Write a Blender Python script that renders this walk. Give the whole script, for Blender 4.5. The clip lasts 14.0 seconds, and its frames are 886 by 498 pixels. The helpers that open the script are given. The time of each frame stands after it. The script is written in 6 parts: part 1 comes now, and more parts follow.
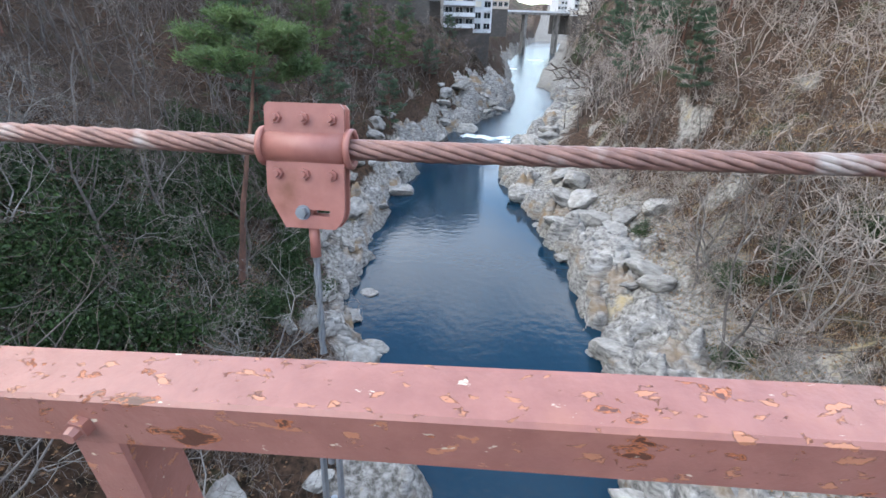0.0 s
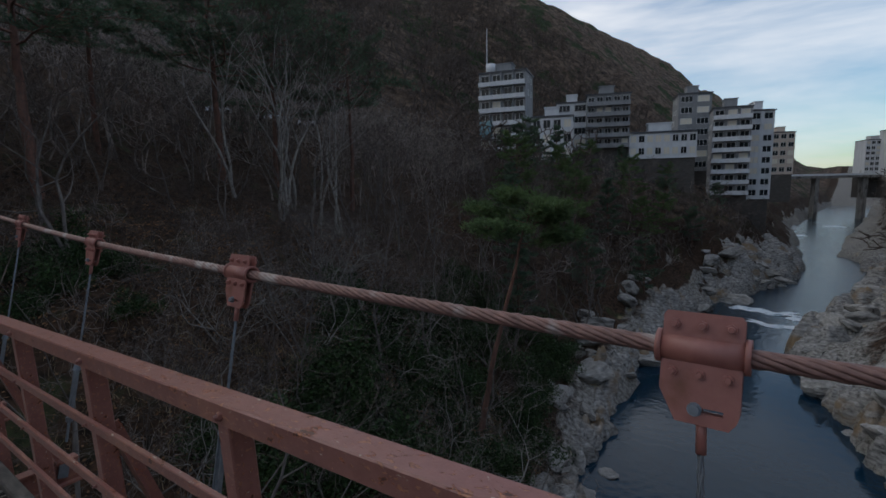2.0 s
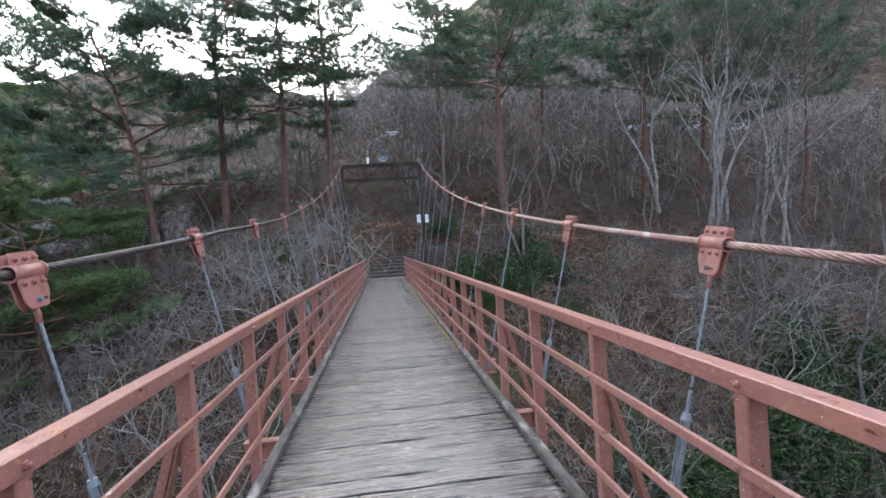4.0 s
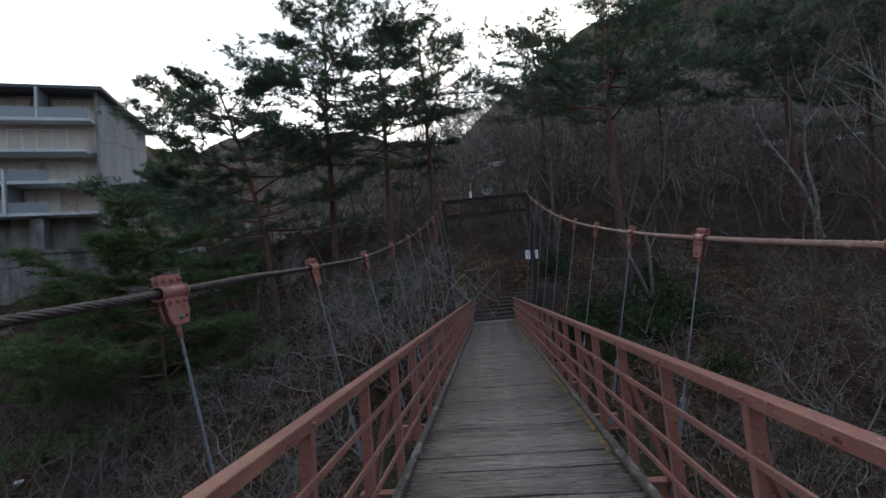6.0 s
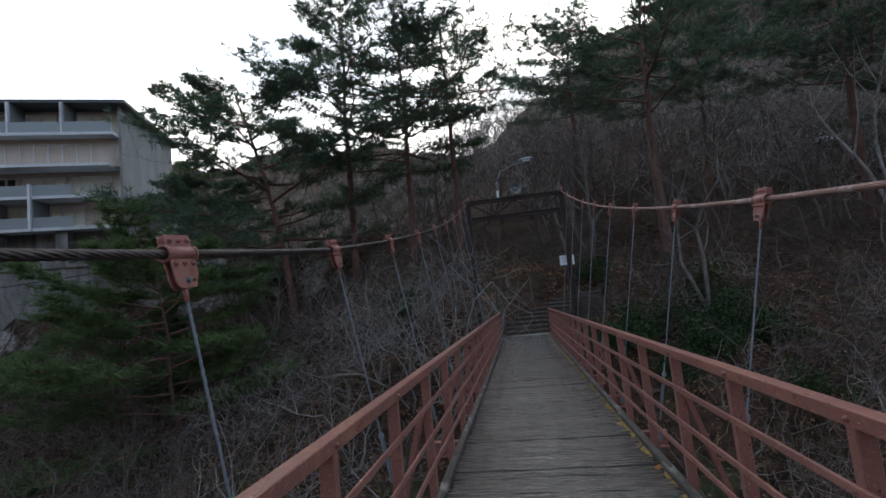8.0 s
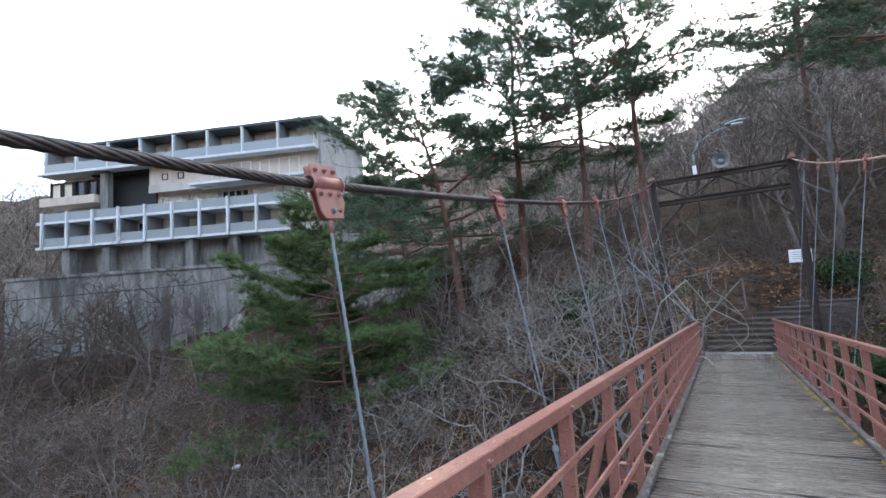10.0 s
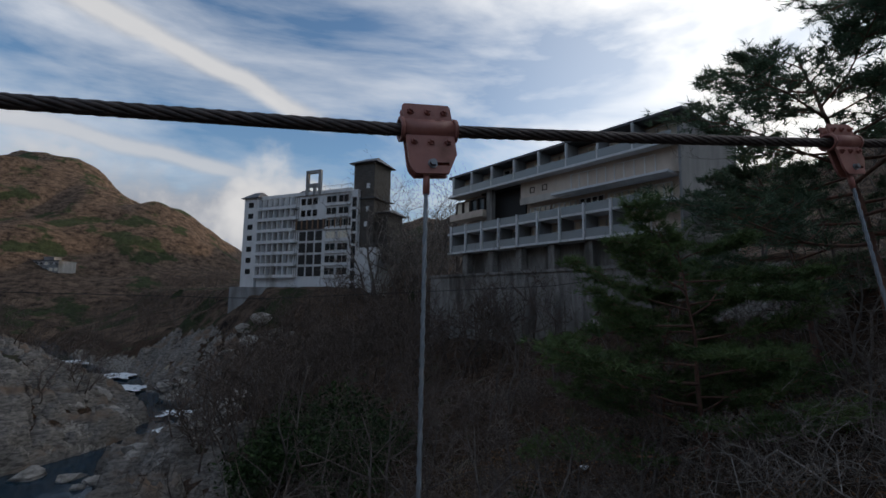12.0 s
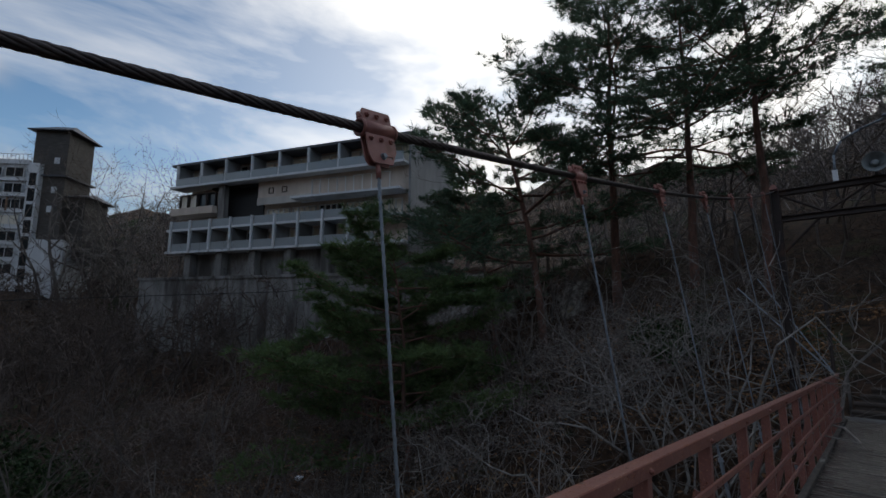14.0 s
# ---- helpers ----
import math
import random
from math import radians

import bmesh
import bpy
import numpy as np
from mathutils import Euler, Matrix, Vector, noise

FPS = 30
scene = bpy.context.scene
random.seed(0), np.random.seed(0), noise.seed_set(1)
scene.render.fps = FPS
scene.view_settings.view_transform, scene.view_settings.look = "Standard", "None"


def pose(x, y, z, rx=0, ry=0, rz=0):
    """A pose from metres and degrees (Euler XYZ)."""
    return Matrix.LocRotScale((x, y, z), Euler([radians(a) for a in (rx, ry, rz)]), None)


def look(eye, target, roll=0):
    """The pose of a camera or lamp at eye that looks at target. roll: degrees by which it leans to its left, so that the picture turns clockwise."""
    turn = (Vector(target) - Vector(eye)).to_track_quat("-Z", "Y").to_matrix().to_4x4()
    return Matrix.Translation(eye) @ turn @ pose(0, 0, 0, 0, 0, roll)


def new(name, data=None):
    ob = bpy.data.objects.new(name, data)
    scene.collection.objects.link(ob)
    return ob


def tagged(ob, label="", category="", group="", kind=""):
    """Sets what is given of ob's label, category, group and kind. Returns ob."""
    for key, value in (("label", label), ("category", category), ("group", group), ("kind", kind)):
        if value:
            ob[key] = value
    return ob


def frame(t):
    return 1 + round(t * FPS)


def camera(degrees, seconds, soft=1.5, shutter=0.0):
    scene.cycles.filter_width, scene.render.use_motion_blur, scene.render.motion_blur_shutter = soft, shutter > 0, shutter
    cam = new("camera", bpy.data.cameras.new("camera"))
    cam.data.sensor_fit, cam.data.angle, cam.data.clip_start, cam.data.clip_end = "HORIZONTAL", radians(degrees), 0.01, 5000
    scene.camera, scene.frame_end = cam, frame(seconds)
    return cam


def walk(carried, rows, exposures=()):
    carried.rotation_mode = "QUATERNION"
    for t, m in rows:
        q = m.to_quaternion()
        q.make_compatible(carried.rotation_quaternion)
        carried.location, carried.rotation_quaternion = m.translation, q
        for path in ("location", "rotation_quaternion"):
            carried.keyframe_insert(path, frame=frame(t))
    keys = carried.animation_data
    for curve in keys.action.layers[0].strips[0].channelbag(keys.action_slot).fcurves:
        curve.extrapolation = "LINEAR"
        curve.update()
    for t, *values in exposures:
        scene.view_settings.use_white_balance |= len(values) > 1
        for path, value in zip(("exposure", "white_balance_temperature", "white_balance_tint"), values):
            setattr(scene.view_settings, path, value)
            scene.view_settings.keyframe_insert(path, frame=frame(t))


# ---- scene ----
# camera: the rows are in the bridge's own frame, whose deck falls 3.5 degrees towards the west bank
cam = camera(86.9, 14.0, soft=1.6, shutter=0.0)
BRIDGE = Vector((0.061, 0.021, 1.0)).rotation_difference(Vector((0, 0, 1))).to_matrix().to_4x4()
PATH = [
    (0, (0.287, 0.665, 1.35), (0.053, 2.431, 0.44), -2.5),
    (0.5, (0.38, 0.549, 1.494), (0.15, 2.429, 0.852), -3.4),
    (1, (0.387, 0.472, 1.558), (0.051, 2.4, 1.142), -3.8),
    (1.5, (0.353, 0.417, 1.578), (-0.351, 2.265, 1.274), -4.3),
    (2, (0.044, 0.384, 1.508), (-1.132, 1.987, 1.296), -4.5),
    (2.5, (-0.308, 0.239, 1.502), (-1.905, 1.435, 1.363), -4.5),
    (3, (-0.719, 0.14, 1.529), (-2.586, 0.851, 1.429), -4.1),
    (3.5, (-1.271, 0.045, 1.49), (-3.223, 0.477, 1.414), -3.6),
    (4, (-1.857, -0.055, 1.47), (-3.841, 0.198, 1.456), -3.8),
    (4.2, (-2.073, -0.127, 1.489), (-4.066, 0.045, 1.505), -3.5),
    (6.3, (-4.25, -0.077, 1.564), (-6.227, -0.303, 1.761), -5.1),
    (6.5, (-4.455, -0.089, 1.551), (-6.427, -0.347, 1.76), -5.2),
    (7, (-5.051, -0.139, 1.542), (-7.017, -0.427, 1.773), -5.7),
    (7.2, (-5.293, -0.167, 1.552), (-7.258, -0.453, 1.79), -5.6),
    (9.3, (-7.755, -0.084, 1.476), (-9.705, -0.482, 1.675), -4.8),
    (9.5, (-8.025, -0.095, 1.484), (-9.937, -0.639, 1.71), -4.5),
    (10, (-8.622, -0.211, 1.492), (-10.327, -1.214, 1.785), -2.6),
    (10.5, (-9.104, -0.282, 1.499), (-10.434, -1.737, 1.834), 0.6),
    (11, (-9.474, -0.349, 1.53), (-10.399, -2.093, 1.855), 3.2),
    (11.5, (-9.654, -0.325, 1.53), (-10.367, -2.168, 1.835), 3.6),
    (12, (-9.781, -0.258, 1.494), (-10.343, -2.154, 1.794), 3.9),
    (12.5, (-9.925, -0.316, 1.518), (-10.425, -2.23, 1.814), 4.1),
    (13, (-10.072, -0.375, 1.513), (-10.63, -2.272, 1.808), 4.4),
    (13.5, (-10.429, -0.325, 1.493), (-11.345, -2.072, 1.819), 4.0),
    (14, (-10.905, -0.166, 1.53), (-12.345, -1.498, 1.912), 1.9),
]
EXPOSURES = [(0.0, 1.75), (0.4, 1.55), (0.8, 0.85), (1.1, 0.1), (1.5, -0.8), (2.0, -0.75), (2.35, -0.2), (2.7, 0.95), (3.1, 1.25), (3.55, 1.35), (4.0, 1.75), (4.2, 1.75),
             (5.2, 0.8), (6.3, -0.2), (6.6, -0.35), (7.0, -0.8), (7.2, -0.85), (8.3, 0.5), (9.3, 1.35), (10.0, 1.65), (10.3, 1.5), (10.55, 0.6), (10.8, -0.5), (11.1, -0.95), (14.0, -1.0)]
walk(cam, [(t, BRIDGE @ look(eye, target, roll)) for t, eye, target, roll in PATH], EXPOSURES)

# daylight: low sun in the west behind the ridge, bright sky with cloud
SUN_DIR = Vector((-0.95, -0.17, 0.222)).normalized()
world = bpy.data.worlds.new("world")
scene.world = world
world.use_nodes = True
wn, wl = world.node_tree.nodes, world.node_tree.links
wn.clear()
sky = wn.new("ShaderNodeTexSky")
sky.sky_type, sky.sun_disc = "NISHITA", False
sky.sun_elevation = math.asin(SUN_DIR.z)
sky.sun_rotation = math.atan2(SUN_DIR.x, SUN_DIR.y)
sky.air_density, sky.dust_density, sky.ozone_density = 1.0, 0.6, 1.6
tc = wn.new("ShaderNodeTexCoord")
mp = wn.new("ShaderNodeMapping")
mp.inputs["Rotation"].default_value = (0.25, -0.2, 0.55)
mp.inputs["Scale"].default_value = (1.1, 3.2, 6.0)
cl = wn.new("ShaderNodeTexNoise")
cl.inputs["Scale"].default_value, cl.inputs["Detail"].default_value, cl.inputs["Roughness"].default_value = 1.15, 7.0, 0.56
cl.inputs["Distortion"].default_value = 0.35
ramp = wn.new("ShaderNodeValToRGB")
ramp.color_ramp.elements[0].position, ramp.color_ramp.elements[1].position = 0.40, 0.74
vdot = wn.new("ShaderNodeVectorMath")
vdot.operation = "DOT_PRODUCT"
vdot.inputs[1].default_value = SUN_DIR
glow = wn.new("ShaderNodeMapRange")
glow.inputs["From Min"].default_value, glow.inputs["From Max"].default_value = 0.35, 1.0
glow.inputs["To Min"].default_value, glow.inputs["To Max"].default_value = 0.0, 1.0
cloudcol = wn.new("ShaderNodeMixRGB")
cloudcol.inputs[1].default_value, cloudcol.inputs[2].default_value = (11.5, 11.8, 12.4, 1), (22.0, 21.6, 20.8, 1)
cover = wn.new("ShaderNodeMath")
cover.operation = "ADD"
cover.use_clamp = True
half = wn.new("ShaderNodeMath")
half.operation = "MULTIPLY"
half.inputs[1].default_value = 0.55
mixc = wn.new("ShaderNodeMixRGB")
skyblue = wn.new("ShaderNodeMixRGB")
skyblue.blend_type = "MULTIPLY"
skyblue.inputs[0].default_value = 1.0
skyblue.inputs[2].default_value = (1.8, 2.1, 2.4, 1)


def wmath(op, a, b=None, clamp=False):
    """A math node of the sky on two sockets or numbers."""
    node = wn.new("ShaderNodeMath")
    node.operation, node.use_clamp = op, clamp
    for k, q in enumerate((a, b)):
        if q is None:
            continue
        if isinstance(q, (int, float)):
            node.inputs[k].default_value = q
        else:
            wl.new(q, node.inputs[k])
    return node.outputs["Value"]


def wdot(v):
    node = wn.new("ShaderNodeVectorMath")
    node.operation = "DOT_PRODUCT"
    node.inputs[1].default_value = v
    wl.new(tc.outputs["Generated"], node.inputs[0])
    return node.outputs["Value"]


def wramp(v, lo, hi, a=0.0, b=1.0):
    node = wn.new("ShaderNodeMapRange")
    node.interpolation_type = "SMOOTHSTEP"
    for key, q in (("From Min", lo), ("From Max", hi), ("To Min", a), ("To Max", b)):
        node.inputs[key].default_value = q
    wl.new(v, node.inputs["Value"])
    return node.outputs["Result"]


def trail(normal, ahead, reach, width, strength):
    """A vapour trail: a band along a great circle, ragged at the edges and fading at its end."""
    wob = wn.new("ShaderNodeTexNoise")
    wob.inputs["Scale"].default_value, wob.inputs["Detail"].default_value = 7.0, 6.0
    wl.new(tc.outputs["Generated"], wob.inputs["Vector"])
    off = wmath("ADD", wdot(normal), wmath("MULTIPLY", wmath("SUBTRACT", wob.outputs["Fac"], 0.5), width * 1.6))
    band = wramp(wmath("ABSOLUTE", off), width * 0.25, width, 1.0, 0.0)
    return wmath("MULTIPLY", wmath("MULTIPLY", band, wramp(wdot(ahead), reach, reach + 0.06)), strength)


# cumulus bank low over the southern hills, with a ragged upper edge
bank_noise = wn.new("ShaderNodeTexNoise")
bank_noise.inputs["Scale"].default_value, bank_noise.inputs["Detail"].default_value, bank_noise.inputs["Roughness"].default_value = 5.0, 7.0, 0.55
wl.new(tc.outputs["Generated"], bank_noise.inputs["Vector"])
lift = wmath("SUBTRACT", wdot((0, 0, 1)), wmath("MULTIPLY", wmath("SUBTRACT", bank_noise.outputs["Fac"], 0.5), 0.34))
bank = wmath("MULTIPLY", wramp(lift, 0.19, 0.29, 1.0, 0.0), wramp(wdot((0.25, -0.95, 0)), 0.72, 0.95))
trails = wmath("ADD", trail((0.362, -0.338, -0.869), (0.50, -0.70, 0.50), 0.79, 0.028, 0.9), trail((0.166, -0.225, -0.96), (0.45, -0.85, 0.28), 0.80, 0.022, 0.7), True)
veil = wmath("MAXIMUM", bank, trails)
bankcol = wn.new("ShaderNodeMixRGB")
bankcol.inputs[1].default_value, bankcol.inputs[2].default_value = (4.6, 5.0, 5.9, 1), (10.5, 10.4, 10.4, 1)
wl.new(wmath("MAXIMUM", trails, wramp(bank_noise.outputs["Fac"], 0.36, 0.62)), bankcol.inputs[0])
veiled = wn.new("ShaderNodeMixRGB")
wl.new(veil, veiled.inputs[0])
wl.new(bankcol.outputs["Color"], veiled.inputs[2])
bg = wn.new("ShaderNodeBackground")
bg.inputs["Strength"].default_value = 0.13
wout = wn.new("ShaderNodeOutputWorld")
wl.new(tc.outputs["Generated"], mp.inputs["Vector"])
wl.new(mp.outputs["Vector"], cl.inputs["Vector"])
wl.new(cl.outputs["Fac"], ramp.inputs["Fac"])
wl.new(tc.outputs["Generated"], vdot.inputs[0])
wl.new(vdot.outputs["Value"], glow.inputs["Value"])
wl.new(glow.outputs["Result"], cloudcol.inputs[0])
wl.new(glow.outputs["Result"], half.inputs[0])
wl.new(ramp.outputs["Color"], cover.inputs[0])
wl.new(half.outputs["Value"], cover.inputs[1])
wl.new(sky.outputs["Color"], skyblue.inputs[1])
wl.new(skyblue.outputs["Color"], mixc.inputs[1])
wl.new(cloudcol.outputs["Color"], mixc.inputs[2])
wl.new(cover.outputs["Value"], mixc.inputs[0])
wl.new(mixc.outputs["Color"], veiled.inputs[1])
wl.new(veiled.outputs["Color"], bg.inputs["Color"])
wl.new(bg.outputs["Background"], wout.inputs["Surface"])
sun_lamp = new("sun", bpy.data.lights.new("sun", "SUN"))
sun_lamp.data.energy, sun_lamp.data.angle, sun_lamp.data.color = 4.6, radians(0.6), (1.0, 0.76, 0.52)
sun_lamp.matrix_world = look(SUN_DIR * 100, (0, 0, 0))


# ---- materials ----
def mat(name, a, b, rough=0.8, metal=0.0, scale=4.0, stain=None, stain_scale=0.6, stain_at=0.55, bump=0.2, stretch=(1, 1, 1), per_object=0.0, spec=0.5, island=0.0, detail=6.0):
    m = bpy.data.materials.new(name)
    m.use_nodes = True
    n, l = m.node_tree.nodes, m.node_tree.links
    p = n["Principled BSDF"]
    p.inputs["Roughness"].default_value, p.inputs["Metallic"].default_value = rough, metal
    p.inputs["Specular IOR Level"].default_value = spec
    co = n.new("ShaderNodeTexCoord")
    ma = n.new("ShaderNodeMapping")
    ma.inputs["Scale"].default_value = stretch
    l.new(co.outputs["Object"], ma.inputs["Vector"])
    t1 = n.new("ShaderNodeTexNoise")
    t1.inputs["Scale"].default_value, t1.inputs["Detail"].default_value, t1.inputs["Roughness"].default_value = scale, detail, 0.62
    l.new(ma.outputs["Vector"], t1.inputs["Vector"])
    mr = n.new("ShaderNodeMapRange")
    mr.inputs["From Min"].default_value, mr.inputs["From Max"].default_value = 0.3, 0.7
    l.new(t1.outputs["Fac"], mr.inputs["Value"])
    mx = n.new("ShaderNodeMixRGB")
    mx.inputs[1].default_value, mx.inputs[2].default_value = (*a, 1), (*b, 1)
    l.new(mr.outputs["Result"], mx.inputs[0])
    last = mx
    if stain:
        t2 = n.new("ShaderNodeTexNoise")
        t2.inputs["Scale"].default_value, t2.inputs["Detail"].default_value = stain_scale, 5.0
        l.new(ma.outputs["Vector"], t2.inputs["Vector"])
        m2 = n.new("ShaderNodeMapRange")
        m2.inputs["From Min"].default_value, m2.inputs["From Max"].default_value = stain_at, stain_at + 0.12
        l.new(t2.outputs["Fac"], m2.inputs["Value"])
        mx2 = n.new("ShaderNodeMixRGB")
        mx2.inputs[2].default_value = (*stain, 1)
        l.new(m2.outputs["Result"], mx2.inputs[0])
        l.new(last.outputs["Color"], mx2.inputs[1])
        last = mx2
    if per_object or island:
        hs = n.new("ShaderNodeHueSaturation")
        v = n.new("ShaderNodeMapRange")
        k = per_object or island
        v.inputs["To Min"].default_value, v.inputs["To Max"].default_value = 1 - k, 1 + k
        if per_object:
            l.new(n.new("ShaderNodeObjectInfo").outputs["Random"], v.inputs["Value"])
        else:
            l.new(n.new("ShaderNodeNewGeometry").outputs["Random Per Island"], v.inputs["Value"])
        l.new(v.outputs["Result"], hs.inputs["Value"])
        l.new(last.outputs["Color"], hs.inputs["Color"])
        last = hs
    l.new(last.outputs["Color"], p.inputs["Base Color"])
    if bump:
        bu = n.new("ShaderNodeBump")
        bu.inputs["Strength"].default_value, bu.inputs["Distance"].default_value = bump, 0.02
        l.new(t1.outputs["Fac"], bu.inputs["Height"])
        l.new(bu.outputs["Normal"], p.inputs["Normal"])
    return m




def rusty_paint():
    """Red-brown paint that flakes: chips down to dark rust, orange bloom round them, chalky worn patches."""
    m = mat("red_paint", (0.225, 0.092, 0.073), (0.295, 0.128, 0.103), 0.32, 0, 26, (0.25, 0.098, 0.072), 3.0, 0.56, 0.10, per_object=0.05)
    n, l = m.node_tree.nodes, m.node_tree.links
    p = n["Principled BSDF"]
    co = n.new("ShaderNodeTexCoord")
    before = p.inputs["Base Color"].links[0].from_socket

    def spots(scale, stretch, lo, hi, colour, last):
        ma = n.new("ShaderNodeMapping")
        ma.inputs["Scale"].default_value = stretch
        t = n.new("ShaderNodeTexNoise")
        t.inputs["Scale"].default_value, t.inputs["Detail"].default_value, t.inputs["Roughness"].default_value = scale, 8.0, 0.6
        t.inputs["Distortion"].default_value = 0.25
        r = n.new("ShaderNodeMapRange")
        r.inputs["From Min"].default_value, r.inputs["From Max"].default_value = lo, hi
        x = n.new("ShaderNodeMixRGB")
        x.inputs[2].default_value = (*colour, 1)
        l.new(co.outputs["Object"], ma.inputs["Vector"])
        l.new(ma.outputs["Vector"], t.inputs["Vector"])
        l.new(t.outputs["Fac"], r.inputs["Value"])
        l.new(r.outputs["Result"], x.inputs[0])
        l.new(last, x.inputs[1])
        return x.outputs["Color"], r.outputs["Result"]

    c, f0 = spots(5.5, (0.7, 1, 1), 0.54, 0.70, (0.36, 0.16, 0.105), before)
    c, f3 = spots(62, (0.55, 1, 1.1), 0.60, 0.615, (0.42, 0.18, 0.10), c)
    c, f4 = spots(27, (0.6, 1, 1.2), 0.622, 0.634, (0.46, 0.15, 0.06), c)
    c, f1 = spots(27, (0.6, 1, 1.2), 0.640, 0.655, (0.09, 0.03, 0.018), c)
    c, f2 = spots(60, (0.4, 1, 1), 0.665, 0.68, (0.60, 0.54, 0.42), c)
    both = n.new("ShaderNodeMath")
    both.operation = "MAXIMUM"
    l.new(f3, both.inputs[0])
    l.new(f4, both.inputs[1])
    f1 = both.outputs["Value"]
    l.new(c, p.inputs["Base Color"])
    bu = n.new("ShaderNodeBump")
    bu.inputs["Strength"].default_value, bu.inputs["Distance"].default_value, bu.invert = 1.0, 0.003, True
    l.new(f1, bu.inputs["Height"])
    l.new(p.inputs["Normal"].links[0].from_socket, bu.inputs["Normal"])
    l.new(bu.outputs["Normal"], p.inputs["Normal"])
    return m


def foliage(m, share=0.4):
    """Lets light through thin needles and leaves."""
    n, l = m.node_tree.nodes, m.node_tree.links
    p = n["Principled BSDF"]
    tr = n.new("ShaderNodeBsdfTranslucent")
    l.new(p.inputs["Base Color"].links[0].from_socket, tr.inputs["Color"])
    mx = n.new("ShaderNodeMixShader")
    mx.inputs[0].default_value = share
    l.new(p.outputs["BSDF"], mx.inputs[1])
    l.new(tr.outputs["BSDF"], mx.inputs[2])
    l.new(mx.outputs["Shader"], n["Material Output"].inputs["Surface"])
    return m


def worn_plank():
    """Grey weathered boards: long grain, dark soaked patches, smooth trodden fibres that catch the sky."""
    m = mat("weathered_plank", (0.008, 0.0065, 0.0055), (0.16, 0.137, 0.12), 0.3, 0, 4.5, (0.009, 0.007, 0.006), 4.0, 0.50, 0.4, (7.0, 0.5, 7.0), per_object=0.42, spec=1.0)
    n, l = m.node_tree.nodes, m.node_tree.links
    p = n["Principled BSDF"]
    co = n.new("ShaderNodeTexCoord")
    ma = n.new("ShaderNodeMapping")
    ma.inputs["Scale"].default_value = (9.0, 0.8, 9.0)
    t = n.new("ShaderNodeTexNoise")
    t.inputs["Scale"].default_value, t.inputs["Detail"].default_value = 3.0, 5.0
    r = n.new("ShaderNodeMapRange")
    r.inputs["From Min"].default_value, r.inputs["From Max"].default_value = 0.35, 0.65
    r.inputs["To Min"].default_value, r.inputs["To Max"].default_value = 0.13, 0.42
    l.new(co.outputs["Object"], ma.inputs["Vector"])
    l.new(ma.outputs["Vector"], t.inputs["Vector"])
    l.new(t.outputs["Fac"], r.inputs["Value"])
    l.new(r.outputs["Result"], p.inputs["Roughness"])
    return m


PAINT = rusty_paint()
PLANK = worn_plank()
CLAMP_PAINT = mat("clamp_paint", (0.28, 0.112, 0.09), (0.345, 0.145, 0.118), 0.45, 0, 30, (0.2, 0.08, 0.05), 9, 0.64, 0.05)
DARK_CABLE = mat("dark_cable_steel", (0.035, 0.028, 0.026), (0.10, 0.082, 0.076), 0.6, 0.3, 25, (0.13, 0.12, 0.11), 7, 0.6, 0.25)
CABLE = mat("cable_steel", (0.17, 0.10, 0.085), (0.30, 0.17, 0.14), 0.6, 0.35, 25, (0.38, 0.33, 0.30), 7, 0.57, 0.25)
GALV = mat("galvanised_steel", (0.17, 0.19, 0.21), (0.29, 0.325, 0.36), 0.5, 0.6, 20, (0.3, 0.29, 0.27), 5, 0.6, 0.05)
CURB = mat("curb_timber", (0.022, 0.018, 0.015), (0.10, 0.085, 0.07), 0.85, 0, 9, (0.20, 0.185, 0.16), 5.0, 0.57, 0.6, (0.8, 2, 2))
DARK_STEEL = mat("dark_steel", (0.028, 0.021, 0.018), (0.06, 0.04, 0.034), 0.6, 0.2, 8, (0.09, 0.045, 0.03), 2, 0.6, 0.1)
CONCRETE = mat("concrete", (0.12, 0.113, 0.105), (0.29, 0.28, 0.262), 0.9, 0, 1.6, (0.075, 0.068, 0.06), 0.55, 0.52, 0.3, (1, 1, 0.22))
BARK = mat("grey_bark", (0.06, 0.048, 0.042), (0.19, 0.168, 0.152), 0.9, 0, 6, (0.27, 0.26, 0.24), 1.2, 0.62, 0.4, (1, 1, 0.3))
# dark tone carries the shade of the west and south slopes
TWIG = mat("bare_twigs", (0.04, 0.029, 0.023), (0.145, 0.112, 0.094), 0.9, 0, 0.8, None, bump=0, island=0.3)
PINE_BARK = mat("red_pine_bark", (0.07, 0.042, 0.034), (0.22, 0.11, 0.078), 0.9, 0, 5, (0.30, 0.15, 0.10), 0.5, 0.55, 0.5, (1, 1, 0.4))
NEEDLES = foliage(mat("pine_needles", (0.045, 0.085, 0.055), (0.11, 0.165, 0.095), 0.6, 0, 0.9, None, bump=0, island=0.35))
FRESH_NEEDLES = foliage(mat("light_pine_needles", (0.05, 0.095, 0.035), (0.14, 0.20, 0.07), 0.6, 0, 0.6, None, bump=0, island=0.35))
LEAF = mat("evergreen_leaf", (0.012, 0.028, 0.009), (0.045, 0.078, 0.024), 0.6, 0, 1.2, None, bump=0, island=0.5, spec=0.2)
DEAD_LEAF = mat("dead_leaf", (0.15, 0.075, 0.035), (0.30, 0.17, 0.085), 0.9, 0, 1.5, None, bump=0, island=0.4)
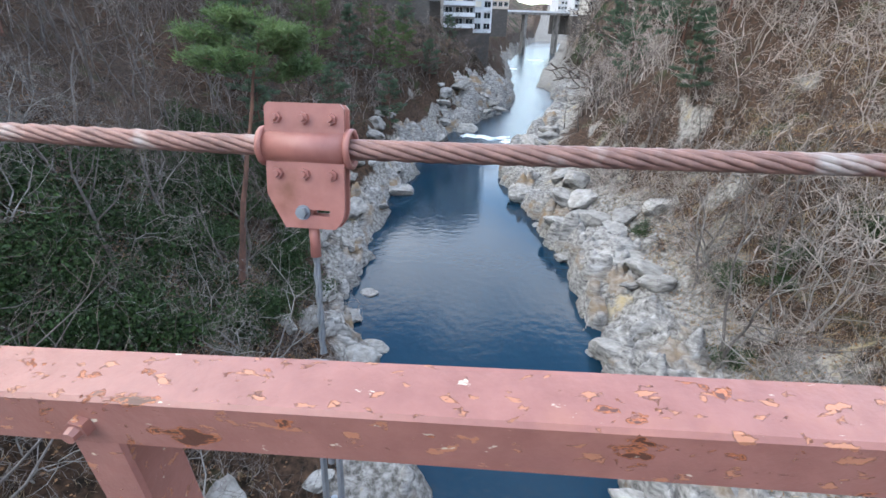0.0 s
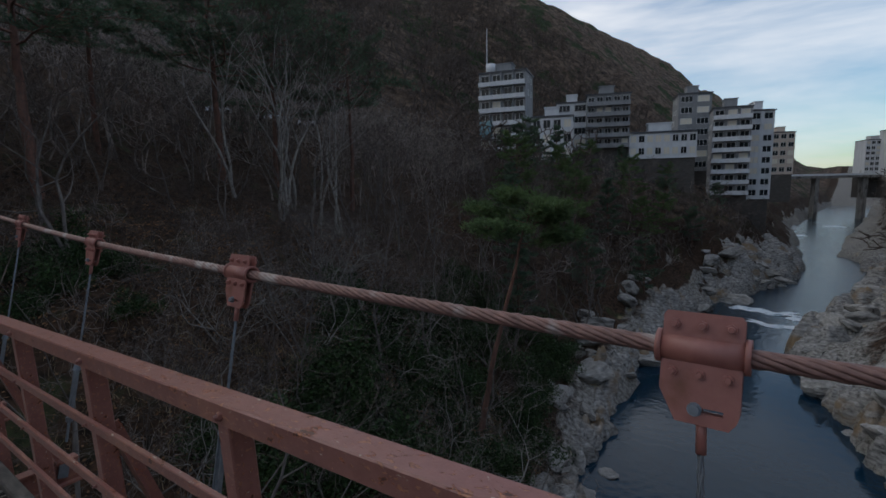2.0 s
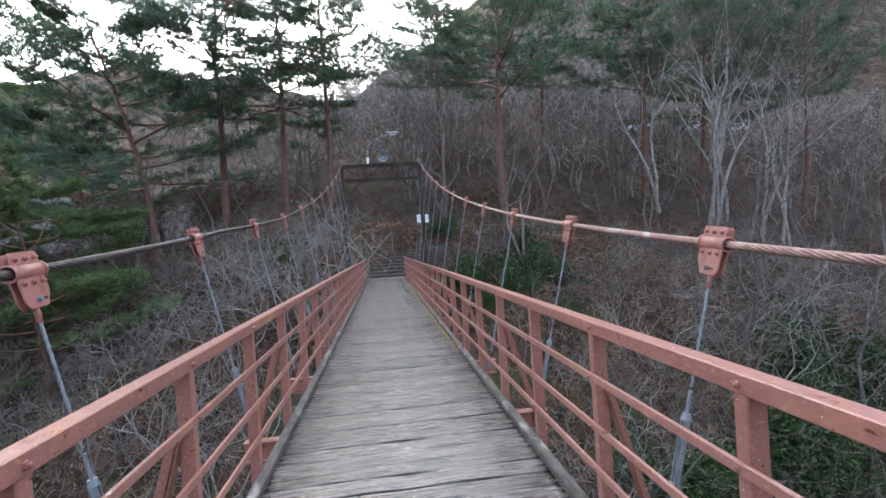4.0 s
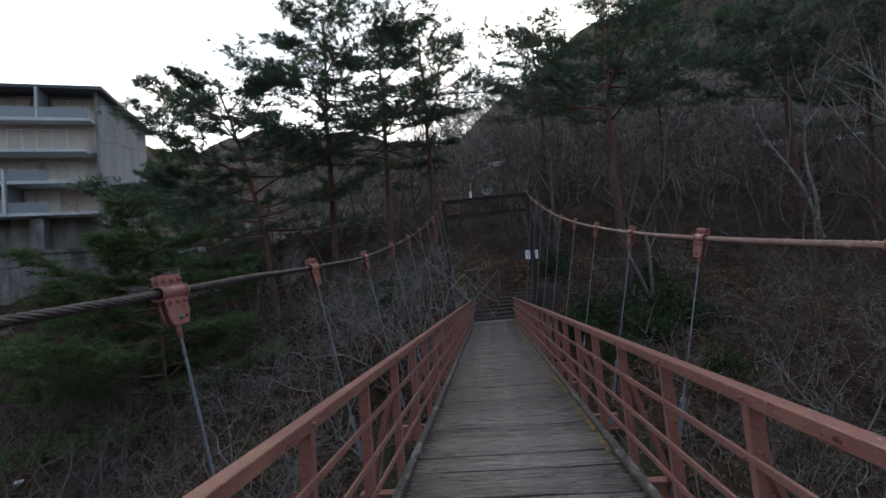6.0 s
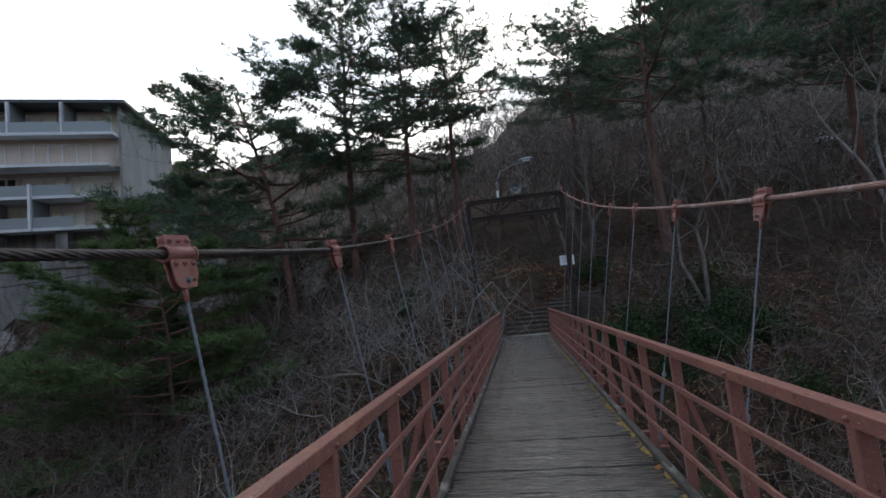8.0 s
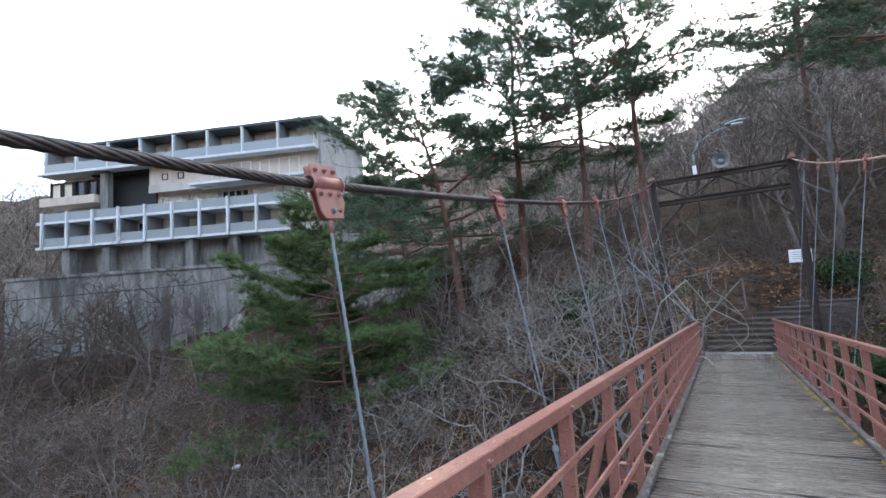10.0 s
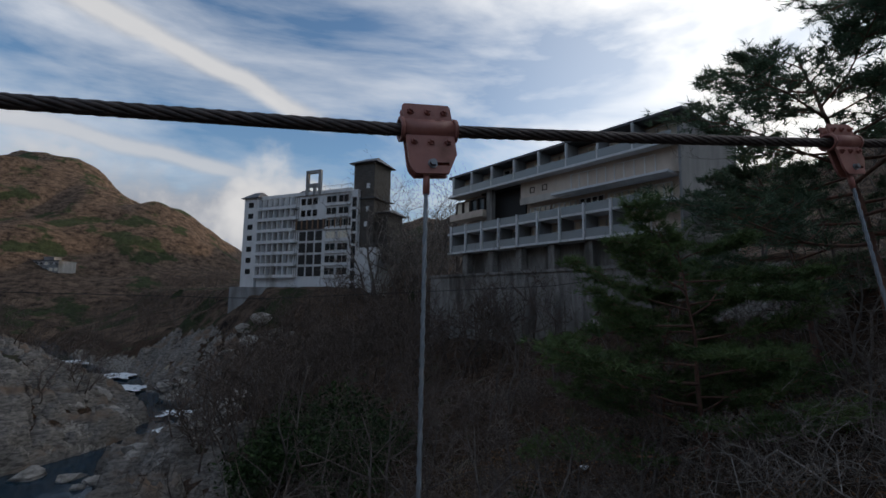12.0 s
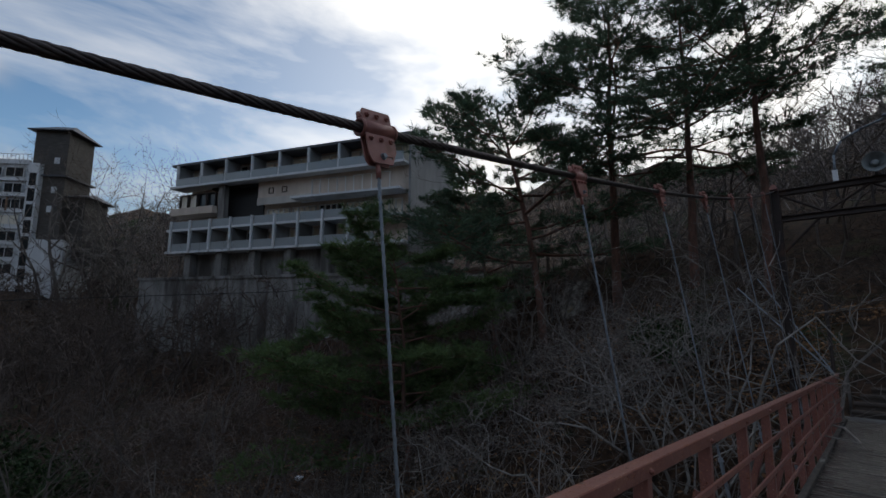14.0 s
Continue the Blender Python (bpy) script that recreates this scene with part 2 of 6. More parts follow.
DRY_GRASS = mat("dry_grass", (0.22, 0.16, 0.09), (0.38, 0.29, 0.18), 0.9, 0, 1.0, None, bump=0, island=0.35)
ROCK = mat("river_rock", (0.15, 0.14, 0.125), (0.40, 0.38, 0.35), 0.82, 0, 2.6, (0.07, 0.063, 0.055), 0.9, 0.52, 0.9, (1, 1, 1.6), per_object=0.18)
FOAM = mat("white_water", (0.55, 0.62, 0.66), (0.85, 0.88, 0.9), 0.7, 0, 3, (0.12, 0.2, 0.25), 0.9, 0.56, 0.8)
WHITE_WALL = mat("white_render", (0.56, 0.57, 0.58), (0.72, 0.73, 0.74), 0.85, 0, 0.7, (0.36, 0.35, 0.34), 0.16, 0.58, 0.05, (1, 1, 0.3))
CREAM_WALL = mat("cream_render", (0.46, 0.43, 0.385), (0.60, 0.565, 0.51), 0.85, 0, 0.6, (0.34, 0.31, 0.28), 0.14, 0.6, 0.05, (1, 1, 0.3))
GREY_WALL = mat("grey_render", (0.20, 0.205, 0.21), (0.31, 0.315, 0.32), 0.85, 0, 0.7, (0.14, 0.135, 0.13), 0.16, 0.57, 0.05, (1, 1, 0.3))
TAN_WALL = mat("tan_render", (0.50, 0.41, 0.335), (0.63, 0.54, 0.455), 0.85, 0, 0.9, (0.22, 0.18, 0.15), 0.2, 0.6, 0.05, (1, 1, 0.4))
DARK_WALL = mat("dark_cladding", (0.055, 0.05, 0.045), (0.095, 0.085, 0.075), 0.8, 0, 1, (0.12, 0.105, 0.09), 0.25, 0.6, 0.1, (1, 1, 3))
ROOF = mat("slate_roof", (0.045, 0.048, 0.055), (0.09, 0.092, 0.10), 0.55, 0, 2, (0.12, 0.12, 0.12), 0.3, 0.62, 0.2)
BALCONY = mat("balcony_white", (0.56, 0.575, 0.59), (0.70, 0.71, 0.72), 0.7, 0, 1.5, (0.5, 0.5, 0.5), 0.4, 0.6, 0.05)
CURTAIN = mat("curtain", (0.66, 0.60, 0.48), (0.80, 0.74, 0.63), 0.9, 0, 3, None, bump=0.1, stretch=(6, 6, 0.3))
FRAME_WHITE = mat("window_frame_white", (0.6, 0.61, 0.6), (0.72, 0.72, 0.7), 0.6, 0, 4)
SIGN_WHITE = mat("sign_white", (0.72, 0.74, 0.76), (0.82, 0.83, 0.84), 0.5, 0, 6, (0.55, 0.55, 0.53), 3, 0.65, 0.02)
SPEAKER_GREY = mat("speaker_grey", (0.16, 0.18, 0.18), (0.25, 0.27, 0.27), 0.5, 0, 6)
# near-black for wheels and wire, and as painted shade in building openings
DARK = mat("black_and_shade", (0.012, 0.012, 0.012), (0.02, 0.02, 0.02), 0.7, 0, 3, bump=0)
CAR_WHITE = mat("white_car_paint", (0.68, 0.70, 0.72), (0.75, 0.76, 0.78), 0.25, 0, 2, bump=0)
BLUE_SIGN = mat("blue_board", (0.10, 0.22, 0.28), (0.2, 0.34, 0.36), 0.5, 0, 0.4, (0.5, 0.55, 0.5), 0.25, 0.6, 0)
LAMP_GLASS = mat("lamp_glass", (0.6, 0.6, 0.56), (0.75, 0.75, 0.7), 0.25, 0, 3, bump=0)
# paler east twigs, with that slope's stronger light mixed into the colour
EAST_TWIG = mat("lit_pale_twigs", (0.22, 0.178, 0.15), (0.52, 0.455, 0.405), 0.9, 0, 0.8, None, bump=0, island=0.25)
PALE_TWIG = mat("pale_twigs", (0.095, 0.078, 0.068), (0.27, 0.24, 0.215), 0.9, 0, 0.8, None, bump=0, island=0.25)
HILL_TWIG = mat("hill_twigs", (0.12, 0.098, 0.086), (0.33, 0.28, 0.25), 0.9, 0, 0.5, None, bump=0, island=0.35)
BEDROCK = mat("bedrock", (0.03, 0.026, 0.023), (0.44, 0.42, 0.39), 0.8, 0, 1.5, (0.22, 0.15, 0.085), 0.16, 0.54, 1.0, (0.7, 1.2, 2.6), detail=10.0)
DARK_BEDROCK = mat("dark_bedrock", (0.010, 0.0085, 0.0075), (0.27, 0.247, 0.22), 0.7, 0, 1.3, (0.15, 0.10, 0.065), 0.13, 0.54, 1.0, (0.7, 1.2, 2.6), detail=10.0)
MOSS = mat("orange_moss", (0.10, 0.075, 0.02), (0.34, 0.22, 0.05), 0.95, 0, 14, (0.30, 0.13, 0.04), 2, 0.55, 0.4)
BIRCH = mat("pale_bark", (0.17, 0.155, 0.14), (0.36, 0.34, 0.31), 0.9, 0, 3, (0.14, 0.125, 0.11), 1.2, 0.6, 0.3)


def glass(name, tint, rough=0.06):
    m = bpy.data.materials.new(name)
    m.use_nodes = True
    p = m.node_tree.nodes["Principled BSDF"]
    p.inputs["Base Color"].default_value = (*tint, 1)
    p.inputs["Roughness"].default_value = rough
    p.inputs["Specular IOR Level"].default_value = 0.25
    return m


GLASS = glass("window_glass", (0.02, 0.026, 0.03))


def water_material():
    m = bpy.data.materials.new("river_water")
    m.use_nodes = True
    n, l = m.node_tree.nodes, m.node_tree.links
    p = n["Principled BSDF"]
    p.inputs["Roughness"].default_value = 0.06
    p.inputs["IOR"].default_value = 1.33
    co = n.new("ShaderNodeTexCoord")
    t1 = n.new("ShaderNodeTexNoise")
    t1.inputs["Scale"].default_value, t1.inputs["Detail"].default_value = 0.09, 4
    l.new(co.outputs["Object"], t1.inputs["Vector"])
    mx = n.new("ShaderNodeMixRGB")
    mx.inputs[1].default_value, mx.inputs[2].default_value = (0.003, 0.016, 0.032, 1), (0.008, 0.036, 0.062, 1)
    l.new(t1.outputs["Fac"], mx.inputs[0])
    l.new(mx.outputs["Color"], p.inputs["Base Color"])
    t2 = n.new("ShaderNodeTexNoise")
    t2.inputs["Scale"].default_value, t2.inputs["Detail"].default_value = 1.4, 5
    l.new(co.outputs["Object"], t2.inputs["Vector"])
    bu = n.new("ShaderNodeBump")
    bu.inputs["Distance"].default_value = 0.16
    # a still pool by the bridge, riffled shallows upstream
    sep = n.new("ShaderNodeSeparateXYZ")
    riffle = n.new("ShaderNodeMapRange")
    riffle.inputs["From Min"].default_value, riffle.inputs["From Max"].default_value = 66.0, 100.0
    riffle.inputs["To Min"].default_value, riffle.inputs["To Max"].default_value = 0.14, 1.0
    l.new(co.outputs["Object"], sep.inputs["Vector"])
    l.new(sep.outputs["Y"], riffle.inputs["Value"])
    l.new(riffle.outputs["Result"], bu.inputs["Strength"])
    l.new(t2.outputs["Fac"], bu.inputs["Height"])
    l.new(bu.outputs["Normal"], p.inputs["Normal"])
    return m


WATER = water_material()


def ground_material():
    """Leaf litter on the slopes, bare rock where it is steep, grey stone near the river."""
    m = bpy.data.materials.new("hillside_ground")
    m.use_nodes = True
    n, l = m.node_tree.nodes, m.node_tree.links
    p = n["Principled BSDF"]
    p.inputs["Roughness"].default_value = 0.95
    p.inputs["Specular IOR Level"].default_value = 0.2
    co = n.new("ShaderNodeTexCoord")

    def noise_tex(scale, detail=7.0, rough=0.65):
        t = n.new("ShaderNodeTexNoise")
        t.inputs["Scale"].default_value, t.inputs["Detail"].default_value, t.inputs["Roughness"].default_value = scale, detail, rough
        l.new(co.outputs["Object"], t.inputs["Vector"])
        return t

    def mixer(fac, c1, c2, lo, hi):
        r = n.new("ShaderNodeMapRange")
        r.inputs["From Min"].default_value, r.inputs["From Max"].default_value = lo, hi
        l.new(fac, r.inputs["Value"])
        x = n.new("ShaderNodeMixRGB")
        l.new(r.outputs["Result"], x.inputs[0])
        for k, c in ((1, c1), (2, c2)):
            if isinstance(c, tuple):
                x.inputs[k].default_value = (*c, 1)
            else:
                l.new(c.outputs["Color"], x.inputs[k])
        return x

    fine, mid, big = noise_tex(2.6), noise_tex(0.35), noise_tex(0.03)
    litter = mixer(fine.outputs["Fac"], (0.014, 0.010, 0.007), (0.095, 0.055, 0.034), 0.38, 0.68)
    green = mixer(fine.outputs["Fac"], (0.02, 0.028, 0.012), (0.065, 0.07, 0.03), 0.3, 0.7)
    soil = mixer(mid.outputs["Fac"], litter, green, 0.56, 0.68)
    gold = mixer(mid.outputs["Fac"], (0.26, 0.185, 0.085), (0.36, 0.28, 0.15), 0.35, 0.65)
    stone = mixer(fine.outputs["Fac"], (0.09, 0.082, 0.07), (0.34, 0.32, 0.29), 0.38, 0.62)
    stone2 = mixer(mid.outputs["Fac"], stone, gold, 0.60, 0.72)
    at = n.new("ShaderNodeAttribute")
    at.attribute_name = "stone"
    soft = n.new("ShaderNodeMath")
    soft.operation = "ADD"
    sub = n.new("ShaderNodeMath")
    sub.operation = "MULTIPLY_ADD"
    sub.inputs[1].default_value, sub.inputs[2].default_value = 1.3, -0.65
    l.new(mid.outputs["Fac"], sub.inputs[0])
    l.new(at.outputs["Fac"], soft.inputs[0])
    l.new(sub.outputs["Value"], soft.inputs[1])
    both = mixer(soft.outputs["Value"], soil, stone2, 0.4, 0.6)
    far = n.new("ShaderNodeAttribute")
    far.attribute_name = "woods"
    crowns = noise_tex(0.2, 9.0, 0.8)
    woods = mixer(crowns.outputs["Fac"], (0.022, 0.016, 0.013), (0.25, 0.175, 0.125), 0.38, 0.62)
    hill_green = mixer(crowns.outputs["Fac"], (0.015, 0.026, 0.010), (0.075, 0.095, 0.04), 0.34, 0.66)
    woods2 = mixer(big.outputs["Fac"], woods, hill_green, 0.54, 0.58)
    final = mixer(far.outputs["Fac"], both, woods2, 0.3, 0.7)
    l.new(final.outputs["Color"], p.inputs["Base Color"])
    bu = n.new("ShaderNodeBump")
    bu.inputs["Strength"].default_value, bu.inputs["Distance"].default_value = 0.9, 0.12
    l.new(fine.outputs["Fac"], bu.inputs["Height"])
    tops = n.new("ShaderNodeMath")
    tops.operation = "MULTIPLY"
    l.new(crowns.outputs["Fac"], tops.inputs[0])
    l.new(far.outputs["Fac"], tops.inputs[1])
    bu2 = n.new("ShaderNodeBump")
    bu2.inputs["Strength"].default_value, bu2.inputs["Distance"].default_value = 1.0, 5.0
    l.new(tops.outputs["Value"], bu2.inputs["Height"])
    l.new(bu.outputs["Normal"], bu2.inputs["Normal"])
    l.new(bu2.outputs["Normal"], p.inputs["Normal"])
    return m


GROUND = ground_material()


# ---- mesh helpers ----
class Build:
    """Gathers vertices and faces for one mesh."""

    def __init__(self):
        self.v, self.f = [], []

    def add(self, verts, faces):
        k = len(self.v)
        self.v += [tuple(p) for p in verts]
        self.f += [tuple(i + k for i in f) for f in faces]
        return self

    def box(self, x0, x1, y0, y1, z0, z1, m=None):
        vs = [Vector(p) for p in ((x0, y0, z0), (x1, y0, z0), (x1, y1, z0), (x0, y1, z0), (x0, y0, z1), (x1, y0, z1), (x1, y1, z1), (x0, y1, z1))]
        if m:
            vs = [m @ p for p in vs]
        return self.add(vs, [(0, 3, 2, 1), (4, 5, 6, 7), (0, 1, 5, 4), (1, 2, 6, 5), (2, 3, 7, 6), (3, 0, 4, 7)])

    def soft_box(self, x0, x1, y0, y1, z0, z1, c=0.004):
        """A box with its long edges along x chamfered."""
        prof = [(y0 + c, z0), (y1 - c, z0), (y1, z0 + c), (y1, z1 - c), (y1 - c, z1), (y0 + c, z1), (y0, z1 - c), (y0, z0 + c)]
        vs = [(x0, a, b) for a, b in prof] + [(x1, a, b) for a, b in prof]
        fs = [(i, (i + 1) % 8, 8 + (i + 1) % 8, 8 + i) for i in range(8)]
        return self.add(vs, [tuple(reversed(f)) for f in fs] + [tuple(range(8)), tuple(reversed(range(8, 16)))])

    def tube(self, p0, p1, r0, r1=None, n=8, caps=True):
        p0, p1 = Vector(p0), Vector(p1)
        r1 = r0 if r1 is None else r1
        q = (p1 - p0).to_track_quat("Z", "Y").to_matrix()
        vs = []
        for p, r in ((p0, r0), (p1, r1)):
            vs += [p + q @ Vector((r * math.cos(2 * math.pi * i / n), r * math.sin(2 * math.pi * i / n), 0)) for i in range(n)]
        fs = [(i, (i + 1) % n, n + (i + 1) % n, n + i) for i in range(n)]
        if caps:
            fs += [tuple(reversed(range(n))), tuple(range(n, 2 * n))]
        return self.add(vs, fs)

    def slab(self, outline, y0, y1):
        """A plate: an outline in x, z with a thickness in y."""
        k = len(outline)
        vs = [(x, y0, z) for x, z in outline] + [(x, y1, z) for x, z in outline]
        fs = [tuple(range(k)), tuple(reversed(range(k, 2 * k)))] + [((i + 1) % k, i, k + i, k + (i + 1) % k) for i in range(k)]
        return self.add(vs, fs)

    def mesh(self, name, material, smooth=False):
        me = bpy.data.meshes.new(name)
        me.from_pydata(self.v, [], self.f)
        me.materials.append(material)
        if smooth:
            me.polygons.foreach_set("use_smooth", [True] * len(me.polygons))
        me.update()
        return me


def raw_mesh(name, verts, faces, material, smooth=False):
    """A mesh from numpy arrays of vertices and of faces with equal numbers of corners."""
    me = bpy.data.meshes.new(name)
    k, c = len(faces), faces.shape[1]
    me.vertices.add(len(verts))
    me.vertices.foreach_set("co", np.asarray(verts, dtype=np.float32).ravel())
    me.loops.add(k * c)
    me.loops.foreach_set("vertex_index", np.asarray(faces, dtype=np.int32).ravel())
    me.polygons.add(k)
    me.polygons.foreach_set("loop_start", np.arange(k, dtype=np.int32) * c)
    if smooth:
        me.polygons.foreach_set("use_smooth", np.ones(k, dtype=bool))
    me.materials.append(material)
    me.update(calc_edges=True)
    return me


def put(name, mesh, parent=None, m=None, label=""):
    ob = new(name, mesh)
    if parent is not None:
        ob.parent = parent
    if m is not None:
        ob.matrix_basis = m
    if label:
        ob["label"] = label
    return ob


def thing(name, label, category, m=None, group="", kind=""):
    ob = new(name)
    ob.empty_display_size = 0.2
    if m is not None:
        ob.matrix_basis = m
    return tagged(ob, label, category, group, kind)


# ---- the gorge ----
WATER_Z = -19.5
Y_WEST = (-600, -300, -173, -141, -120, -95, -82, -65, -40, 0, 15, 26, 33, 43, 52, 66, 83, 103, 131, 180, 280, 436, 900)
X_WEST = (230, 120, 53, 28, 20, 5.0, 3.0, 11, 4, -3, -2.5, -7, -9.8, -12.4, -12.3, -12, -12.5, -5, 4.5, 6.4, 4, 22, 80)
Y_EAST = (-600, -300, -173, -141, -120, -95, -82, -65, -40, 0, 17, 28, 36, 43, 54, 65, 97, 144, 183, 372, 900)
X_EAST = (240, 130, 66, 40, 32, 14.0, 12.5, 23, 14, 9, 8.8, 8.9, 8.8, 8.2, 4.8, 0.4, 7.8, 18.6, 14.6, 41, 110)


def fbm(x, y, s, octaves=4, seed=0.0):
    """Cheap smooth noise from rotated sines, about -1 to 1."""
    out, amp, tot = 0.0, 1.0, 0.0
    for k in range(octaves):
        a = 1.7 * k + 0.6 + seed
        u, v = x * np.cos(a) - y * np.sin(a), x * np.sin(a) + y * np.cos(a)
        f = s * 2.03 ** k
        out = out + amp * np.sin(u * f + 1.3 * np.sin(v * f * 0.9 + seed + k)) * np.cos(v * f * 1.07 + 1.9 * np.sin(u * f * 0.53 + k))
        tot += amp
        amp *= 0.55
    return out / tot * 1.5


def river_distance(x, y):
    """Distance out from the water's edge to the west and to the east; negative in the water."""
    return np.interp(y, Y_WEST, X_WEST) - x, x - np.interp(y, Y_EAST, X_EAST)


def height(x, y):
    x, y = np.asarray(x, dtype=float), np.asarray(y, dtype=float)
    wig = 1.6 * fbm(x, y, 0.16, 3, 2.0) + 0.6 * fbm(x, y, 0.6, 3, 5.0)
    dw, de = river_distance(x, y)
    dw, de = dw + wig, de + wig
    # west bank near the bridge, towards the hotels in the north and the inn in the south
    w_low = np.interp(dw, (-6, 0, 1.5, 5, 9, 23, 28, 40, 70, 200, 400), (-22, -19.7, -18, -16.4, -13.5, -2.6, -1.2, 3.5, 12, 50, 95))
    w_high = np.interp(dw, (-6, 0, 1.5, 5, 9, 23, 28, 40, 70, 200, 400), (-22, -19.7, -18, -16.4, -13.5, -2.6, -1.0, 4.0, 19, 78, 130))
    w_far = np.interp(dw, (-6, 0, 1.5, 5, 20, 60, 180, 300, 500), (-22, -19.7, -17.5, -13, 0, 34, 150, 215, 250))
    g = np.clip((y + 8) / 35, 0, 1)
    w_mid = w_low * (1 - g) + w_high * g
    w_north = np.interp(dw, (-6, 0, 1.5, 5, 12, 24, 65, 75, 110, 180, 300, 500), (-22, -19.7, -17.5, -14, -7, 1, 11, 14, 40, 95, 150, 190))
    # w_south is raised far out, unseen behind the inn, to block the low sun
    w_south = np.interp(dw, (-6, 0, 1.5, 6, 14, 32, 42, 47, 80, 120, 200, 420), (-22, -19.7, -18, -16, -12.5, -6.5, -3.2, 4.2, 7, 14, 42, 100))
    n = np.clip((y - 30) / 60, 0, 1)
    s = np.clip((-6 - y) / 16, 0, 1)
    n, s = n * n * (3 - 2 * n), s * s * (3 - 2 * s)
    hw = w_mid * (1 - n) * (1 - s) + w_north * n + w_south * s
    q = np.clip((y - 210) / 160, 0, 1)
    hw = hw * (1 - q) + w_far * q
    e_mid = np.interp(de, (-6, 0, 1.2, 6, 12, 25, 45, 110, 300, 700), (-22, -19.7, -18.2, -16, -12.5, 2.5, 19, 57, 130, 200))
    e_south = np.interp(de, (-6, 0, 1.2, 8, 20, 60, 120, 260, 460, 800), (-22, -19.7, -18, -15, -9, -2, 6, 60, 140, 210))
    se = np.clip((-20 - y) / 60, 0, 1)
    e_mid = e_mid + 10 * np.clip((y - 100) / 60, 0, 1) * np.clip((de - 6) / 14, 0, 1)
    he = e_mid * (1 - se) + e_south * se
    h = np.where(dw > de, hw, he)
    h = np.where((dw < 0) & (de < 0), np.minimum(hw, he), h)
    # rolling relief, stronger away from the river, and rocky steps beside it
    d = np.maximum(dw, de)
    near = np.clip(1 - np.abs(d - 4) / 9, 0, 1)
    h = h + near * (1.1 * np.abs(fbm(x, y, 0.45, 4, 1.0)) - 0.3) + np.clip(d / 40, 0, 1) * 0.9 * fbm(x, y, 0.2, 4, 3.0)
    h = h + np.clip((d - 80) / 200, 0, 1) * 16 * fbm(x, y, 0.018, 4, 7.0)
    # far hills that close the valley
    far_s = np.clip((-220 - y) / 260, 0, 1)
    h = np.maximum(h, far_s * (62 + 26 * fbm(x, y, 0.012, 4, 4.0)) * (0.45 + 0.55 * np.clip((x + 20) / 120, 0, 1)) + np.clip((x - 40) / 200, 0, 1) * far_s * 70 - 40 * (1 - far_s))
    far_n = np.clip((y - 520) / 250, 0, 1)
    h = np.maximum(h, far_n * (26 + 14 * fbm(x, y, 0.012, 3, 9.0)) - 40 * (1 - far_n))
    # ledge under the white hotel
    t = np.clip(((x - 5.2) * -25.8 + (y + 136.7) * 22.8) / (25.8 ** 2 + 22.8 ** 2), 0, 1)
    ds = np.hypot(x - 5.2 + 25.8 * t, y + 136.7 - 22.8 * t)
    h = np.maximum(h, np.minimum(4.2 - 0.5 * np.clip(ds - 4, 0, 200), -19 + 0.95 * dw) + 0.6 * fbm(x, y, 0.2, 3, 6.0))
    # level ground at the bridge's west end
    flat = np.clip(1 - np.abs(x + 27.3) / 2.6, 0, 1) * np.clip(1 - (np.abs(y) - 1.6) / 1.6, 0, 1)
    h = h * (1 - flat) + flat * (-1.78)
    return h


def terrain():
    def axis(n, reach, tight):
        u = np.linspace(-1, 1, n)
        return reach * np.sinh(tight * u) / np.sinh(tight)

    xs = axis(330, 900, 4.6) - 8
    ys = axis(360, 1000, 4.4) + 12
    gx, gy = np.meshgrid(xs, ys)
    gz = height(gx, gy)
    verts = np.stack([gx.ravel(), gy.ravel(), gz.ravel()], 1)
    nx, ny = len(xs), len(ys)
    i = (np.arange(ny - 1)[:, None] * nx + np.arange(nx - 1)[None, :]).ravel()
    me = raw_mesh("hillside", verts, np.stack([i, i + 1, i + nx + 1, i + nx], 1), GROUND, True)
    dw, de = river_distance(verts[:, 0], verts[:, 1])
    d = np.maximum(dw, de)
    dy, dx = np.gradient(gz, ys, xs)
    steep = np.hypot(dx, dy).ravel()
    stone = np.clip(1.15 - d / np.where(de > dw, np.where(verts[:, 1] > 0, 13.0, 7.0), 4.5), 0, 1) + np.clip((steep - 1.25) * 1.2, 0, 0.8) * (verts[:, 1] > -60)
    stone = stone * np.clip((verts[:, 1] + 230) / 40, 0, 1)
    me.attributes.new("stone", "FLOAT", "POINT").data.foreach_set("value", np.clip(stone, 0, 1).astype(np.float32))
    woods = np.clip((np.hypot(verts[:, 0], verts[:, 1]) - 70) / 60, 0, 1) * np.clip(np.maximum((d - 6) / 10, (-250 - verts[:, 1]) / 20), 0, 1)
    me.attributes.new("woods", "FLOAT", "POINT").data.foreach_set("value", woods.astype(np.float32))
    tagged(put("ground", me), "steep brown leaf-littered gorge slopes with grey rock banks", "ground", kind="structure")


terrain()


